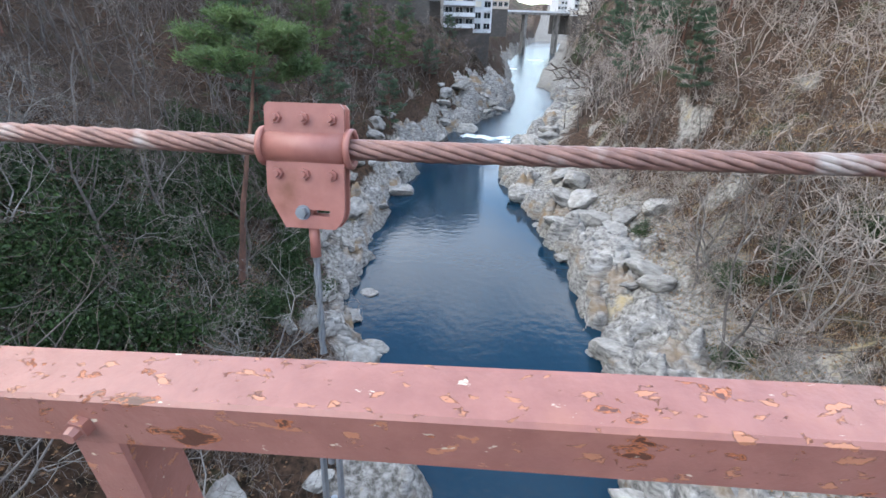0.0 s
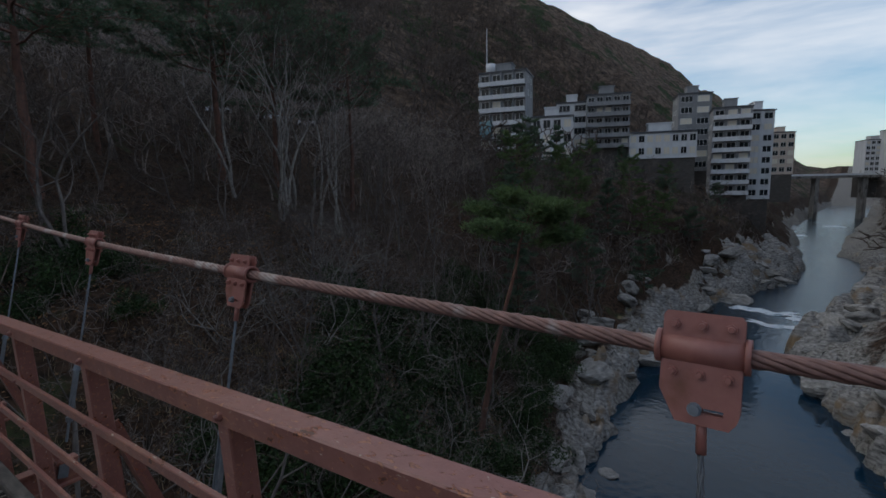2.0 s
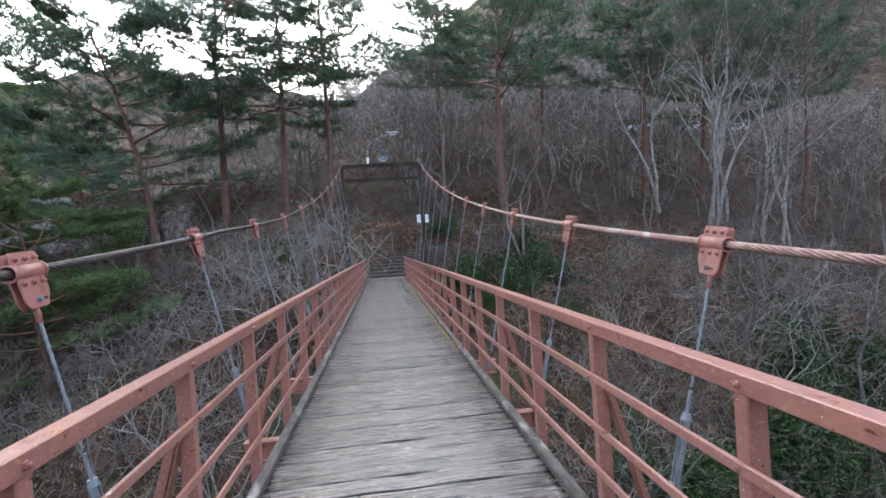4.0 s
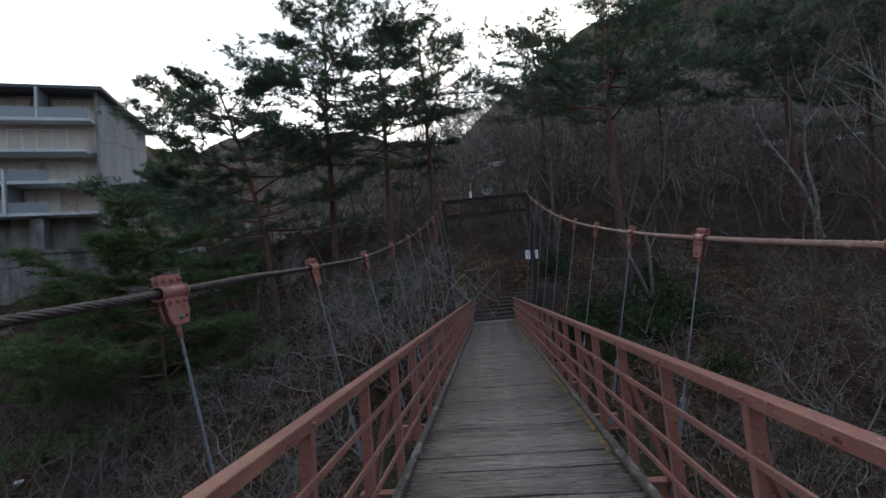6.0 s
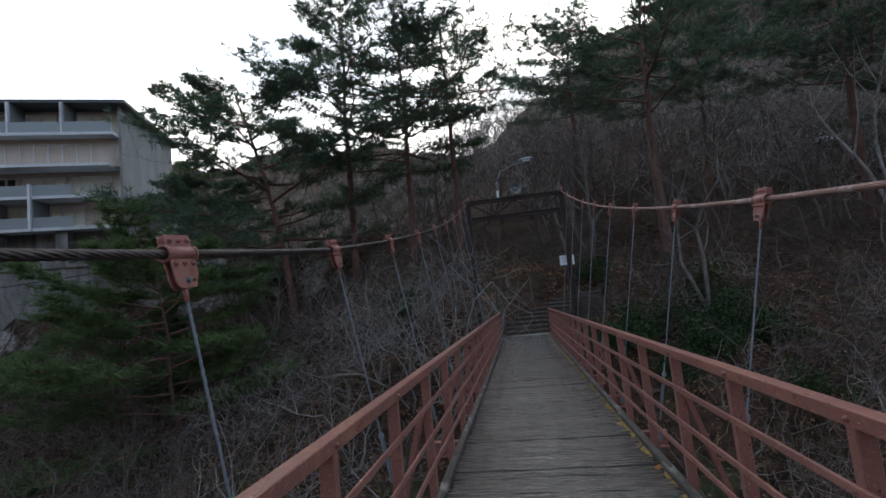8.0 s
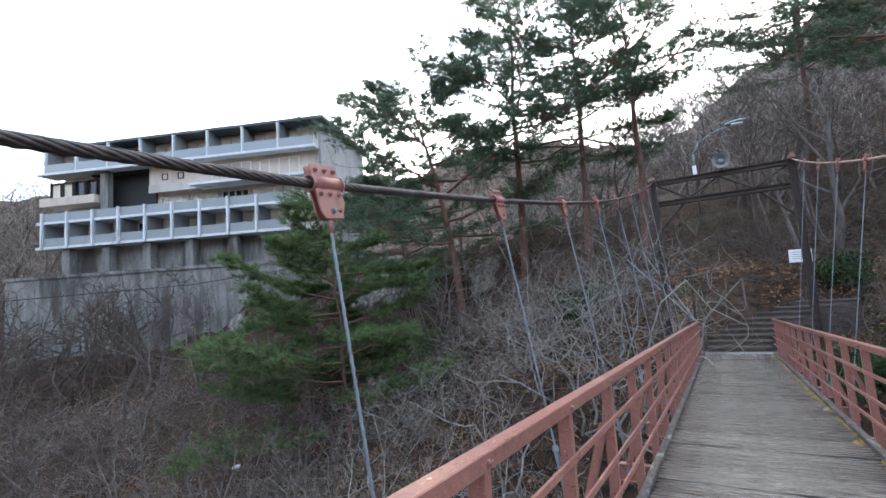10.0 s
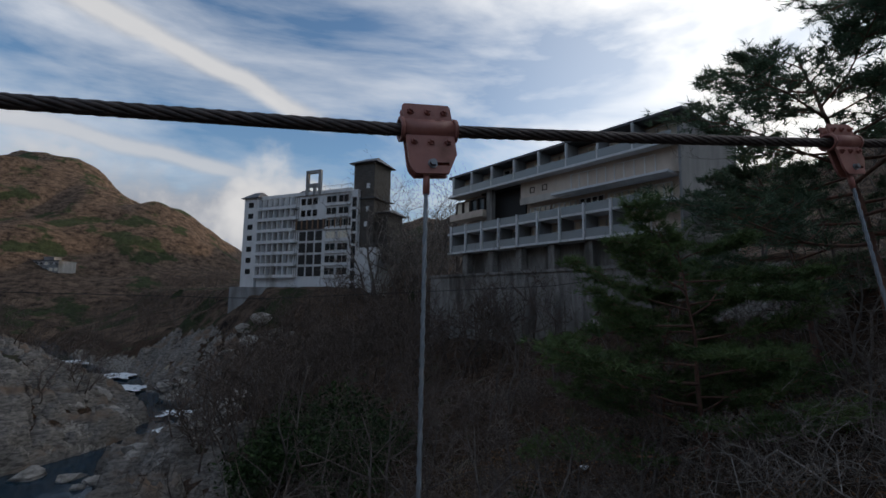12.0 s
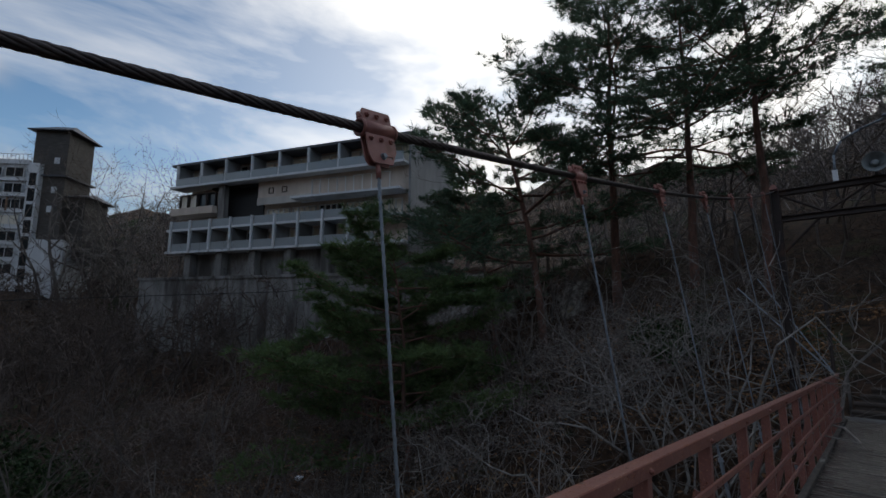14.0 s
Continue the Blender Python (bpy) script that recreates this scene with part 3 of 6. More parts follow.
# craggy bedrock along the water: tilted facets in cells of two sizes
def crag(x, y, size, seed):
    gx, gy = np.floor(x / size), np.floor(y / size)
    best, second, out = np.full(x.shape, 1e9), np.full(x.shape, 1e9), np.zeros(x.shape)

    def rnd(i, j, k):
        v = np.sin(i * 127.1 + j * 311.7 + k * 74.7 + seed) * 43758.5453
        return v - np.floor(v)

    for i in (-1, 0, 1):
        for j in (-1, 0, 1):
            a, b = gx + i, gy + j
            px, py = (a + rnd(a, b, 1)) * size, (b + rnd(a, b, 2)) * size
            ux, uy = (x - px) * 0.8 + (y - py) * 0.6, (y - py) * 0.8 - (x - px) * 0.6
            d = np.hypot(ux, uy * 1.7)
            z = rnd(a, b, 3) - 0.5 + 0.9 * (rnd(a, b, 4) - 0.5) * (x - px) / size + 0.9 * (rnd(a, b, 5) - 0.35) * (y - py) / size
            out = np.where(d < best, z, out)
            second = np.minimum(second, np.maximum(d, best))
            best = np.minimum(best, d)
    return out - 0.9 * np.clip(1 - (second - best) / (0.16 * size), 0, 1)


def bedrock(x0, x1, y0, y1, step, amp, reach_w, reach_e, label, material, small=0.42):
    xs, ys = np.arange(x0, x1, step), np.arange(y0, y1, step)
    gx, gy = np.meshgrid(xs, ys)
    wx, wy = gx + 0.5 * fbm(gx, gy, 0.9, 2, 8.0), gy + 0.5 * fbm(gx, gy, 0.8, 2, 3.0)
    dw, de = river_distance(gx, gy)
    d = np.maximum(dw, de)
    reach = np.where(dw > de, reach_w + 8.0 * np.clip(1 - np.abs(gy - 126) / 30, 0, 1), reach_e) + 2.5 * fbm(gx, gy, 0.25, 3, 1.0)
    mask = np.clip((reach - d) / 3.0, 0, 1)
    z = height(gx, gy) + amp * (crag(wx, wy, 4.4, 1.0) + small * crag(wx, wy, 1.5, 5.0) + 0.16 * crag(wx, wy, 0.62, 9.0) + 0.35) + 0.5 - 3.5 * (1 - mask) - 1.7 * np.clip(-d, 0, 3)
    nx, ny = len(xs), len(ys)
    i = (np.arange(ny - 1)[:, None] * nx + np.arange(nx - 1)[None, :]).ravel()
    keep = (mask.ravel()[i] > 0.02) & (d.ravel()[i] > -4.5)
    me = raw_mesh("bedrock", np.stack([gx.ravel(), gy.ravel(), z.ravel()], 1), np.stack([i, i + 1, i + nx + 1, i + nx], 1)[keep], material)
    tagged(put("bedrock", me), label, "rock", kind="structure")


bedrock(-30, 32, 6, 62, 0.25, 1.7, 4.0, 6.5, "pale grey craggy layered rock along the river", BEDROCK)
bedrock(-30, 32, 62, 156, 0.42, 1.9, 4.0, 7.0, "pale grey craggy layered rock along the river", BEDROCK)
bedrock(-18, 60, -150, -24, 0.44, 1.6, 14.0, 20.0, "dark craggy river rock with narrow channels", DARK_BEDROCK, 0.8)
water = Build().add([(-700, -900, WATER_Z), (700, -900, WATER_Z), (700, 950, WATER_Z), (-700, 950, WATER_Z)], [(0, 1, 2, 3)])
tagged(put("water", water.mesh("water", WATER)), "still dark blue-green river pool with a smooth surface", "river", kind="structure")

# ---- the bridge (its own frame: x along the deck, y across, z up from the deck) ----
WEST_END, EAST_END = -25.8, 36.0
DECK = thing("deck", "narrow timber plank bridge deck, grey and weathered", "bridge deck", BRIDGE, kind="structure")


def cable_z(x, side=1):
    """The sagging line of a main cable; the south one hangs a little higher over the middle."""
    if x > 4.8:
        return cable_z(9.6 - x, side)
    lift = 0.0 if side > 0 else 0.085 * min(1.0, max(0.0, (x + 10.0) / 3.0))
    return 1.1 + 0.049 * -x + 0.00508 * x * x + lift


def cable_y(x, side):
    return 1.59 + 0.0205 * abs(x) if side > 0 else -1.6 - 0.011 * abs(x)


def main_cable(side):
    """A laid steel rope: strands wound round the cable's line."""
    xs = np.arange(WEST_END - 0.7, EAST_END, 0.05)
    strands, r_lay, r_str, around = 7, 0.0145, 0.0085, 6
    root = thing("main_cable", "thick twisted steel rope with flaking red-brown paint" if side > 0 else "thick twisted dark grey steel rope", "bridge cable", BRIDGE, "main cables")
    for s in range(strands):
        a = 2 * np.pi * s / strands + xs * 2 * np.pi / 0.36
        cy = np.array([cable_y(x, side) for x in xs]) + r_lay * np.cos(a)
        cz = np.array([cable_z(x, side) for x in xs]) + r_lay * np.sin(a)
        b = 2 * np.pi * np.arange(around) / around
        verts = np.stack([np.repeat(xs[:, None], around, 1), cy[:, None] + r_str * np.cos(b), cz[:, None] + r_str * np.sin(b)], 2).reshape(-1, 3)
        idx = (np.arange(len(xs) - 1)[:, None] * around + np.arange(around)[None, :]).ravel()
        nxt = (np.arange(len(xs) - 1)[:, None] * around + (np.arange(around)[None, :] + 1) % around).ravel()
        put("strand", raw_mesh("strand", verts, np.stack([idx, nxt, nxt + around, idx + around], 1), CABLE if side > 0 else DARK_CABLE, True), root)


main_cable(1)
main_cable(-1)


# ---- hangers ----
def hex_bolt(material, r=0.011, h=0.010, name="bolt"):
    b = Build().tube((0, 0, 0), (0, h, 0), r, r * 0.96, 6).tube((0, h, 0), (0, h + 0.008, 0), r * 0.62, r * 0.5, 8)
    return b.mesh(name, material)


def arc(x0, x1, z, r, n=10):
    """The sleeve's half shell over the cable, bulging along +y."""
    b = Build()
    vs = []
    for x in (x0, x1):
        vs += [(x, r * math.sin(math.pi * i / n), z + r * math.cos(math.pi * i / n)) for i in range(n + 1)]
        vs += [(x, 0.78 * r * math.sin(math.pi * i / n), z + 0.78 * r * math.cos(math.pi * i / n)) for i in range(n + 1)]
    k, w = n + 1, 2 * (n + 1)
    fs = []
    for i in range(n):
        fs += [(i, i + 1, w + i + 1, w + i), (k + i + 1, k + i, w + k + i, w + k + i + 1), (i + 1, i, k + i, k + i + 1), (w + i, w + i + 1, w + k + i + 1, w + k + i)]
    return b.add(vs, fs)


PLATE_TOP = [(-0.076, 0.088), (-0.084, 0.078), (-0.084, 0.024), (0.084, 0.024), (0.084, 0.078), (0.076, 0.088)]
me_top = Build().slab(PLATE_TOP, 0.012, 0.020).mesh("top_plate", CLAMP_PAINT)


def low_plate(slot_side):
    """The lower plate, in pieces round its slot."""
    a, b_ = (0.008, 0.052) if slot_side > 0 else (-0.052, -0.008)
    o = Build()
    o.slab([(-0.084, -0.024), (-0.084, -0.098), (-0.0675, -0.128), (0.0835, -0.128), (0.084, -0.024)], 0.012, 0.020)
    o.slab([(-0.0675, -0.128), (-0.061, -0.140), (a, -0.140), (a, -0.128)], 0.012, 0.020)
    o.slab([(b_, -0.128), (b_, -0.140), (0.081, -0.140), (0.0835, -0.128)], 0.012, 0.020)
    o.slab([(-0.061, -0.140), (-0.046, -0.168), (0.064, -0.168), (0.078, -0.150), (0.081, -0.140)], 0.012, 0.020)
    return o.mesh("lower_plate", CLAMP_PAINT)


me_low = {1: low_plate(1), -1: low_plate(-1)}
me_sleeve = arc(-0.090, 0.090, 0, 0.036).mesh("sleeve", CLAMP_PAINT, True)
me_collar = {k: arc(k - 0.006, k + 0.006, 0, 0.041).mesh("collar", CLAMP_PAINT, True) for k in (-0.092, 0.092)}
me_bolt = hex_bolt(CLAMP_PAINT, 0.0125, 0.009)
me_pin = Build().tube((0, 0, 0), (0, 0.004, 0), 0.016, 0.016, 12).tube((0, 0.004, 0), (0, 0.016, 0), 0.0125, 0.012, 6).mesh("pin_bolt", GALV)
me_socket = Build().tube((0, 0, -0.150), (0, 0, -0.235), 0.0115, 0.0115, 12).mesh("socket", CLAMP_PAINT, True)


def turnbuckle_mesh():
    b = Build()
    for s in (-1, 1):
        b.box(-0.004 + s * 0.020, 0.004 + s * 0.020, -0.011, 0.011, -0.17, 0.17)
    for z0, z1 in ((-0.20, -0.165), (0.165, 0.20)):
        b.tube((0, 0, z0), (0, 0, z1), 0.020 if z0 < 0 else 0.026, 0.026 if z0 < 0 else 0.020, 10)
    b.tube((0, 0, 0.05), (0, 0, 0.32), 0.009, 0.009, 8).tube((0, 0, -0.05), (0, 0, -0.34), 0.009, 0.009, 8)
    return b.mesh("turnbuckle", GALV)


me_turn = turnbuckle_mesh()
me_foot = Build().tube((-0.03, 0, 0), (0.03, 0, 0), 0.016, 0.016, 10).box(-0.035, -0.023, -0.03, 0.03, -0.09, 0.02).box(0.023, 0.035, -0.03, 0.03, -0.09, 0.02).mesh("foot_shackle", GALV)


def wire_rod(length):
    """A laid wire hanger of three strands."""
    n = max(4, int(length / 0.04))
    vs, fs = [], []
    for s in range(3):
        k = len(vs)
        for i in range(n + 1):
            z = length * i / n
            a = 2 * np.pi * s / 3 + z * 42
            c = np.array((0.0045 * np.cos(a), 0.0045 * np.sin(a), z))
            vs += [(c[0] + 0.0046 * np.cos(b), c[1] + 0.0046 * np.sin(b), z) for b in (0.3, 1.87, 3.44, 5.01)]
        for i in range(n):
            fs += [(k + 4 * i + j, k + 4 * i + (j + 1) % 4, k + 4 * i + 4 + (j + 1) % 4, k + 4 * i + 4 + j) for j in range(4)]
    return raw_mesh("wire", np.array(vs), np.array(fs), GALV, True)


def hanger(x, side):
    x = x if side > 0 else x - (0.05 if x > -9 else 0.02)
    yc, zc = cable_y(x, side), cable_z(x, side)
    slope = (cable_z(x - 0.1, side) - cable_z(x + 0.1, side)) / 0.2
    foot = Vector((x, side * 1.27, -0.18))
    top = Vector((x, yc, zc))
    down = (foot - top)
    lean = math.degrees(math.atan2(-down.y, -down.z))
    root = thing("cable_hanger", "red-painted cable clamp with galvanised wire hanger and turnbuckle", "bridge hanger",
                 BRIDGE @ Matrix.Translation(top) @ pose(0, 0, 0, -lean), "bridge hangers")
    tilt = pose(0, 0, 0, 0, math.degrees(math.atan(slope)), 0)
    for face in (-1, 1):
        turn = tilt @ (Matrix.Diagonal((1, face, 1, 1)))
        put("top_plate", me_top, root, turn)
        put("lower_plate", me_low[side], root, turn)
        put("sleeve", me_sleeve, root, turn)
        for k in me_collar:
            put("collar", me_collar[k], root, turn)
        for dx in (-0.058, 0, 0.058):
            for z in (0.058, -0.054):
                put("bolt", me_bolt, root, turn @ pose(dx, 0.020, z, 0, 17 + 300 * dx, 0))
        put("pin_bolt", me_pin, root, turn @ pose(-0.006 * side, 0.020, -0.134), "bare galvanised bolt head")
    put("socket", me_socket, root)
    length = down.length
    put("wire", wire_rod(length - 0.23 - 0.86), root, pose(0, 0, -(length - 0.86)), "galvanised steel wire")
    put("turnbuckle", me_turn, root, pose(0, 0, -(length - 0.52)), "galvanised turnbuckle")
    put("foot_shackle", me_foot, root, pose(0, 0, -(length - 0.03)))


HANGERS = [-0.11 - 2 * k for k in range(-17, 13)]
for hx in HANGERS:
    for sd in (1, -1):
        hanger(hx, sd)

# ---- crossbeams with braces, under and beside the deck ----
me_beam = Build().box(-0.05, 0.05, -1.36, 1.36, -0.30, -0.285).box(-0.05, 0.05, -1.36, 1.36, -0.135, -0.12).box(-0.006, 0.006, -1.36, 1.36, -0.285, -0.135).mesh("steel_beam", PAINT)
me_brace = Build().box(-0.035, 0.035, -0.006, 0.006, 0, 1.0).box(-0.035, -0.027, 0, 0.045, 0, 1.0).mesh("brace", PAINT)
for hx in HANGERS:
    beam = thing("crossbeam", "red-painted steel crossbeam under the deck with side braces", "steel beam", BRIDGE @ pose(hx, 0, 0), "crossbeams")
    put("steel_beam", me_beam, beam)
    for sd in (1, -1):
        a, b_ = Vector((0.02, sd * 1.24, -0.12)), Vector((0.02, sd * 1.0, 0.72))
        put("brace", me_brace, beam, Matrix.Translation(a) @ (b_ - a).to_track_quat("Z", "Y").to_matrix().to_4x4() @ Matrix.Diagonal((1, 1, (b_ - a).length, 1)))
me_girder = Build().box(WEST_END, EAST_END, -0.05, 0.05, -0.125, -0.112).box(WEST_END, EAST_END, -0.05, 0.05, -0.06, -0.047).box(WEST_END, EAST_END, -0.006, 0.006, -0.112, -0.06).mesh("girder", DARK_STEEL)
for gy in (-0.75, 0.0, 0.75):
    put("girder", me_girder, DECK, pose(0, gy, 0))

# ---- railings ----
POSTS = [-0.11 - k for k in range(-36, 26)]
me_post = Build().add([(x, y, z) for z in (-0.28, 0.978) for x, y in ((-0.028, -0.029), (-0.024, -0.033), (0.024, -0.033), (0.028, -0.029), (0.028, 0.029), (0.024, 0.033), (-0.024, 0.033), (-0.028, 0.029))],
                      [(i, (i + 1) % 8, 8 + (i + 1) % 8, 8 + i) for i in range(8)] + [tuple(range(7, -1, -1)), tuple(range(8, 16))]).mesh("post", PAINT)
me_rail_bolt = hex_bolt(PAINT, 0.013, 0.010, "rail_bolt")
me_small_bolt = hex_bolt(PAINT, 0.007, 0.006, "bar_bolt")
for sd in (1, -1):
    rail = thing("railing", "red-brown painted steel railing with flaking rust, beside the deck", "railing", BRIDGE, "bridge railings")
    x, span = EAST_END, 3.4
    while x > WEST_END + 0.1:
        x1 = max(x - span, WEST_END)
        put("top_rail", Build().soft_box(x1 + 0.0005, x - 0.0005, sd * 0.985 - 0.036, sd * 0.985 + 0.036, 0.978, 1.04, 0.004).mesh("top_rail", PAINT), rail)
        for z in (0.76, 0.51, 0.29):
            bar = Build().soft_box(x1 + 0.0005, x - 0.0005, sd * 0.943 - 0.009, sd * 0.943 + 0.009, z - 0.019, z + 0.019, 0.003)
            put("bar", bar.mesh("bar", PAINT), rail)
        x, span = x1, 6.0
    flip = Matrix.Diagonal((1, sd, 1, 1))
    for px in POSTS:
        put("post", me_post, rail, pose(px, sd * 0.985, 0))
        put("rail_bolt", me_rail_bolt, rail, flip @ pose(px, 0.949, 1.006, 180, 20, 0))
        for z in (0.76, 0.51, 0.29):
            put("bar_bolt", me_small_bolt, rail, flip @ pose(px, 0.934, z, 180, 0, 0))
    put("curb", Build().soft_box(WEST_END, EAST_END, sd * 0.925 - 0.035, sd * 0.925 + 0.035, 0.003, 0.062, 0.008).mesh("curb", CURB), DECK, None, "low timber curb with yellow moss")

# ---- planks ----
PITCH = 0.18
me_planks = []
rng = random.Random(4)
for k in range(6):
    b = Build()
    n, w = 8, PITCH / 2 - 0.006
    top = []
    for i in range(n + 1):
        y = -0.955 + 1.91 * i / n
        zz = rng.uniform(-0.004, 0.004)
        top.append((y, zz, rng.uniform(-0.003, 0.003)))
    vs = []
    for y, zz, e in top:
        vs += [(-w + e, y, -0.045), (-w + e, y, zz - 0.004), (-w + 0.006 + e, y, zz), (w - 0.006 + e, y, zz), (w + e, y, zz - 0.004), (w + e, y, -0.045)]
    fs = []
    for i in range(n):
        for j in range(5):
            fs.append((6 * i + j, 6 * i + j + 1, 6 * i + 6 + j + 1, 6 * i + 6 + j))
    fs += [tuple(range(5, -1, -1)), tuple(6 * n + j for j in range(6))]
    b.add(vs, fs)
    me_planks.append(b.mesh("plank", PLANK))


# ---- the west end: portal, stairs, sign, loudspeaker, street lamp ----
def portal():
    root = thing("bridge_portal", "dark rusted steel portal frame carrying the main cables", "bridge tower", BRIDGE @ pose(-26.5, 0, 0))
    for y in (-1.9, 2.13):
        b = Build().box(-0.13, 0.13, y - 0.10, y - 0.085, -1.6, 5.97).box(-0.13, 0.13, y + 0.085, y + 0.10, -1.6, 5.97).box(-0.012, 0.012, y - 0.085, y + 0.085, -1.6, 5.97)
        put("column", b.mesh("column", DARK_STEEL), root)
        put("saddle", Build().box(-0.2, 0.2, y - 0.09, y + 0.09, 5.97, 6.03).tube((-0.16, y, 6.06), (0.16, y, 6.06), 0.07, 0.07, 10).mesh("saddle", PAINT), root)
    for z in (5.80, 5.05):
        put("beam", Build().box(-0.09, 0.09, -1.79, 2.02, z, z + 0.02).box(-0.09, 0.09, -1.79, 2.02, z + 0.14, z + 0.16).box(-0.01, 0.01, -1.79, 2.02, z + 0.02, z + 0.14).mesh("beam", DARK_STEEL), root)
    for k in range(4):
        y0, y1 = -1.77 + 0.945 * k, -1.77 + 0.945 * (k + 1)
        a, c = (5.21, 5.80) if k % 2 else (5.80, 5.21)
        put("lattice_bar", Build().tube((0, y0, a), (0, y1, c), 0.035, 0.035, 6).mesh("lattice_bar", DARK_STEEL), root)
        if k:
            put("lattice_bar", Build().tube((0, y0, 5.21), (0, y0, 5.80), 0.03, 0.03, 6).mesh("lattice_bar", DARK_STEEL), root)
    for sd, y in ((-1, -1.79), (1, 2.02)):
        put("knee_brace", Build().tube((0, y, 4.2), (0, y - sd * 0.8, 5.05), 0.04, 0.04, 6).mesh("knee_brace", DARK_STEEL), root)


portal()


def stairs():
    root = thing("steps", "worn timber-edged earth steps climbing from the bridge", "steps", BRIDGE @ pose(-26.0, 0, -0.02), kind="structure")
    put("landing", Build().box(-0.9, 0.25, -1.1, 1.25, -1.2, 0.0).mesh("landing", CONCRETE), root)
    for k in range(9):
        x, y = -0.9 - 0.36 * k, 0.045 * k * k
        put("tread", Build().box(x - 0.36, x - 0.13, y - 0.8, y + 0.9, -1.2, 0.175 * (k + 1) - 0.01).mesh("tread", STEP_EARTH), root)
        put("riser_log", Build().tube((x - 0.07, y - 0.85, 0.175 * (k + 1) - 0.065), (x - 0.07, y + 0.95, 0.175 * (k + 1) - 0.065), 0.068, 0.06, 10).box(x - 0.13, x - 0.02, y - 0.83, y + 0.92, -1.2, 0.175 * (k + 1) - 0.12).mesh("riser_log", STEP_LOG), root)


STEP_EARTH = mat("step_earth", (0.05, 0.03, 0.02), (0.12, 0.07, 0.045), 0.95, 0, 9, (0.17, 0.08, 0.04), 2, 0.55, 0.6)
STEP_LOG = mat("step_log", (0.035, 0.026, 0.021), (0.10, 0.08, 0.066), 0.9, 0, 6, (0.035, 0.028, 0.022), 2, 0.58, 0.4, (3, 0.6, 3))
stairs()
hand = thing("handrail", "sloping weathered pole handrail beside the steps", "handrail", BRIDGE @ pose(-26.0, 0, 0))
for a, c, r in (((-0.15, -1.0, 0.15), (-2.1, -0.9, 1.0), 0.04), ((-2.1, -0.9, 1.0), (-3.9, 0.5, 2.5), 0.035)):
    put("pole", Build().tube(a, c, r, r * 0.9, 8).mesh("pole", BARK), hand)
for a in ((-0.15, -1.0, 0.15), (-2.1, -0.9, 1.0), (-3.85, 0.5, 2.45)):
    put("stake", Build().tube((a[0], a[1], a[2] - 1.2), (a[0], a[1], a[2] + 0.06), 0.04, 0.035, 8).mesh("stake", BARK), hand)
guy = thing("stay_wire", "thin pale steel stay wires running to the rail's end", "wire", BRIDGE)
put("wire", Build().tube((-25.7, -1.0, 1.0), (-27.6, -3.2, 3.4), 0.018, 0.018, 6).mesh("wire", GALV), guy)
put("wire", Build().tube((-25.7, -1.0, 1.0), (-27.2, -2.6, 3.6), 0.016, 0.016, 6).mesh("wire", GALV), guy)
rail_post = thing("gate_post", "dark thin steel post at the end of the deck", "post", BRIDGE @ pose(-26.1, -1.05, 0))
put("shaft", Build().tube((0, 0, -0.3), (0, 0, 2.9), 0.045, 0.04, 8).mesh("shaft", DARK_STEEL), rail_post)


def notice_sign():
    root = thing("notice_sign", "small white notice board on a dark post above the steps", "sign", Matrix.Translation((-31.0, 2.45, -0.2)) @ pose(0, 0, 0, 0, 0, 4))
    put("post", Build().tube((0, 0, -1.2), (0, 0, 1.75), 0.03, 0.03, 8).mesh("post", DARK_STEEL), root)
    board = put("board", Build().slab([(-0.36, 1.37), (0.36, 1.37), (0.36, 1.86), (-0.36, 1.86)], -0.012, 0.012).mesh("board", SIGN_WHITE), root, pose(0.035, 0, 0, 0, 0, 90))
    bars = Build()
    for k in range(4):
        bars.box(-0.26, 0.26 - 0.06 * (k % 2), -0.016, -0.0125, 1.745 - 0.085 * k, 1.765 - 0.085 * k)
        bars.box(-0.26, 0.26 - 0.06 * (k % 2), 0.0125, 0.016, 1.745 - 0.085 * k, 1.765 - 0.085 * k)
    put("text_bars", bars.mesh("text_bars", GREY_WALL), board)


notice_sign()


def loudspeaker():
    root = thing("loudspeaker", "grey horn loudspeaker mounted on the portal's top beam", "loudspeaker", BRIDGE @ pose(-26.4, 0.24, 6.22))
    n = 20
    ring = []
    for x, r in ((0.0, 0.05), (0.12, 0.09), (0.24, 0.19), (0.29, 0.25), (0.31, 0.255), (0.30, 0.235)):
        ring.append([(x, r * math.cos(2 * math.pi * i / n), r * math.sin(2 * math.pi * i / n)) for i in range(n)])
    b = Build()
    for a, c in zip(ring, ring[1:]):
        b.add(a + c, [(i, (i + 1) % n, n + (i + 1) % n, n + i) for i in range(n)])
    put("horn", b.mesh("horn", SPEAKER_GREY, True), root)
    put("driver", Build().tube((-0.16, 0, 0), (0.02, 0, 0), 0.075, 0.075, 14).tube((0.18, 0, 0), (0.27, 0, 0), 0.085, 0.06, 14).mesh("driver", SPEAKER_GREY), root)
    put("bracket", Build().box(-0.02, 0.02, -0.03, 0.03, -0.27, -0.04).mesh("bracket", DARK_STEEL), root)


loudspeaker()


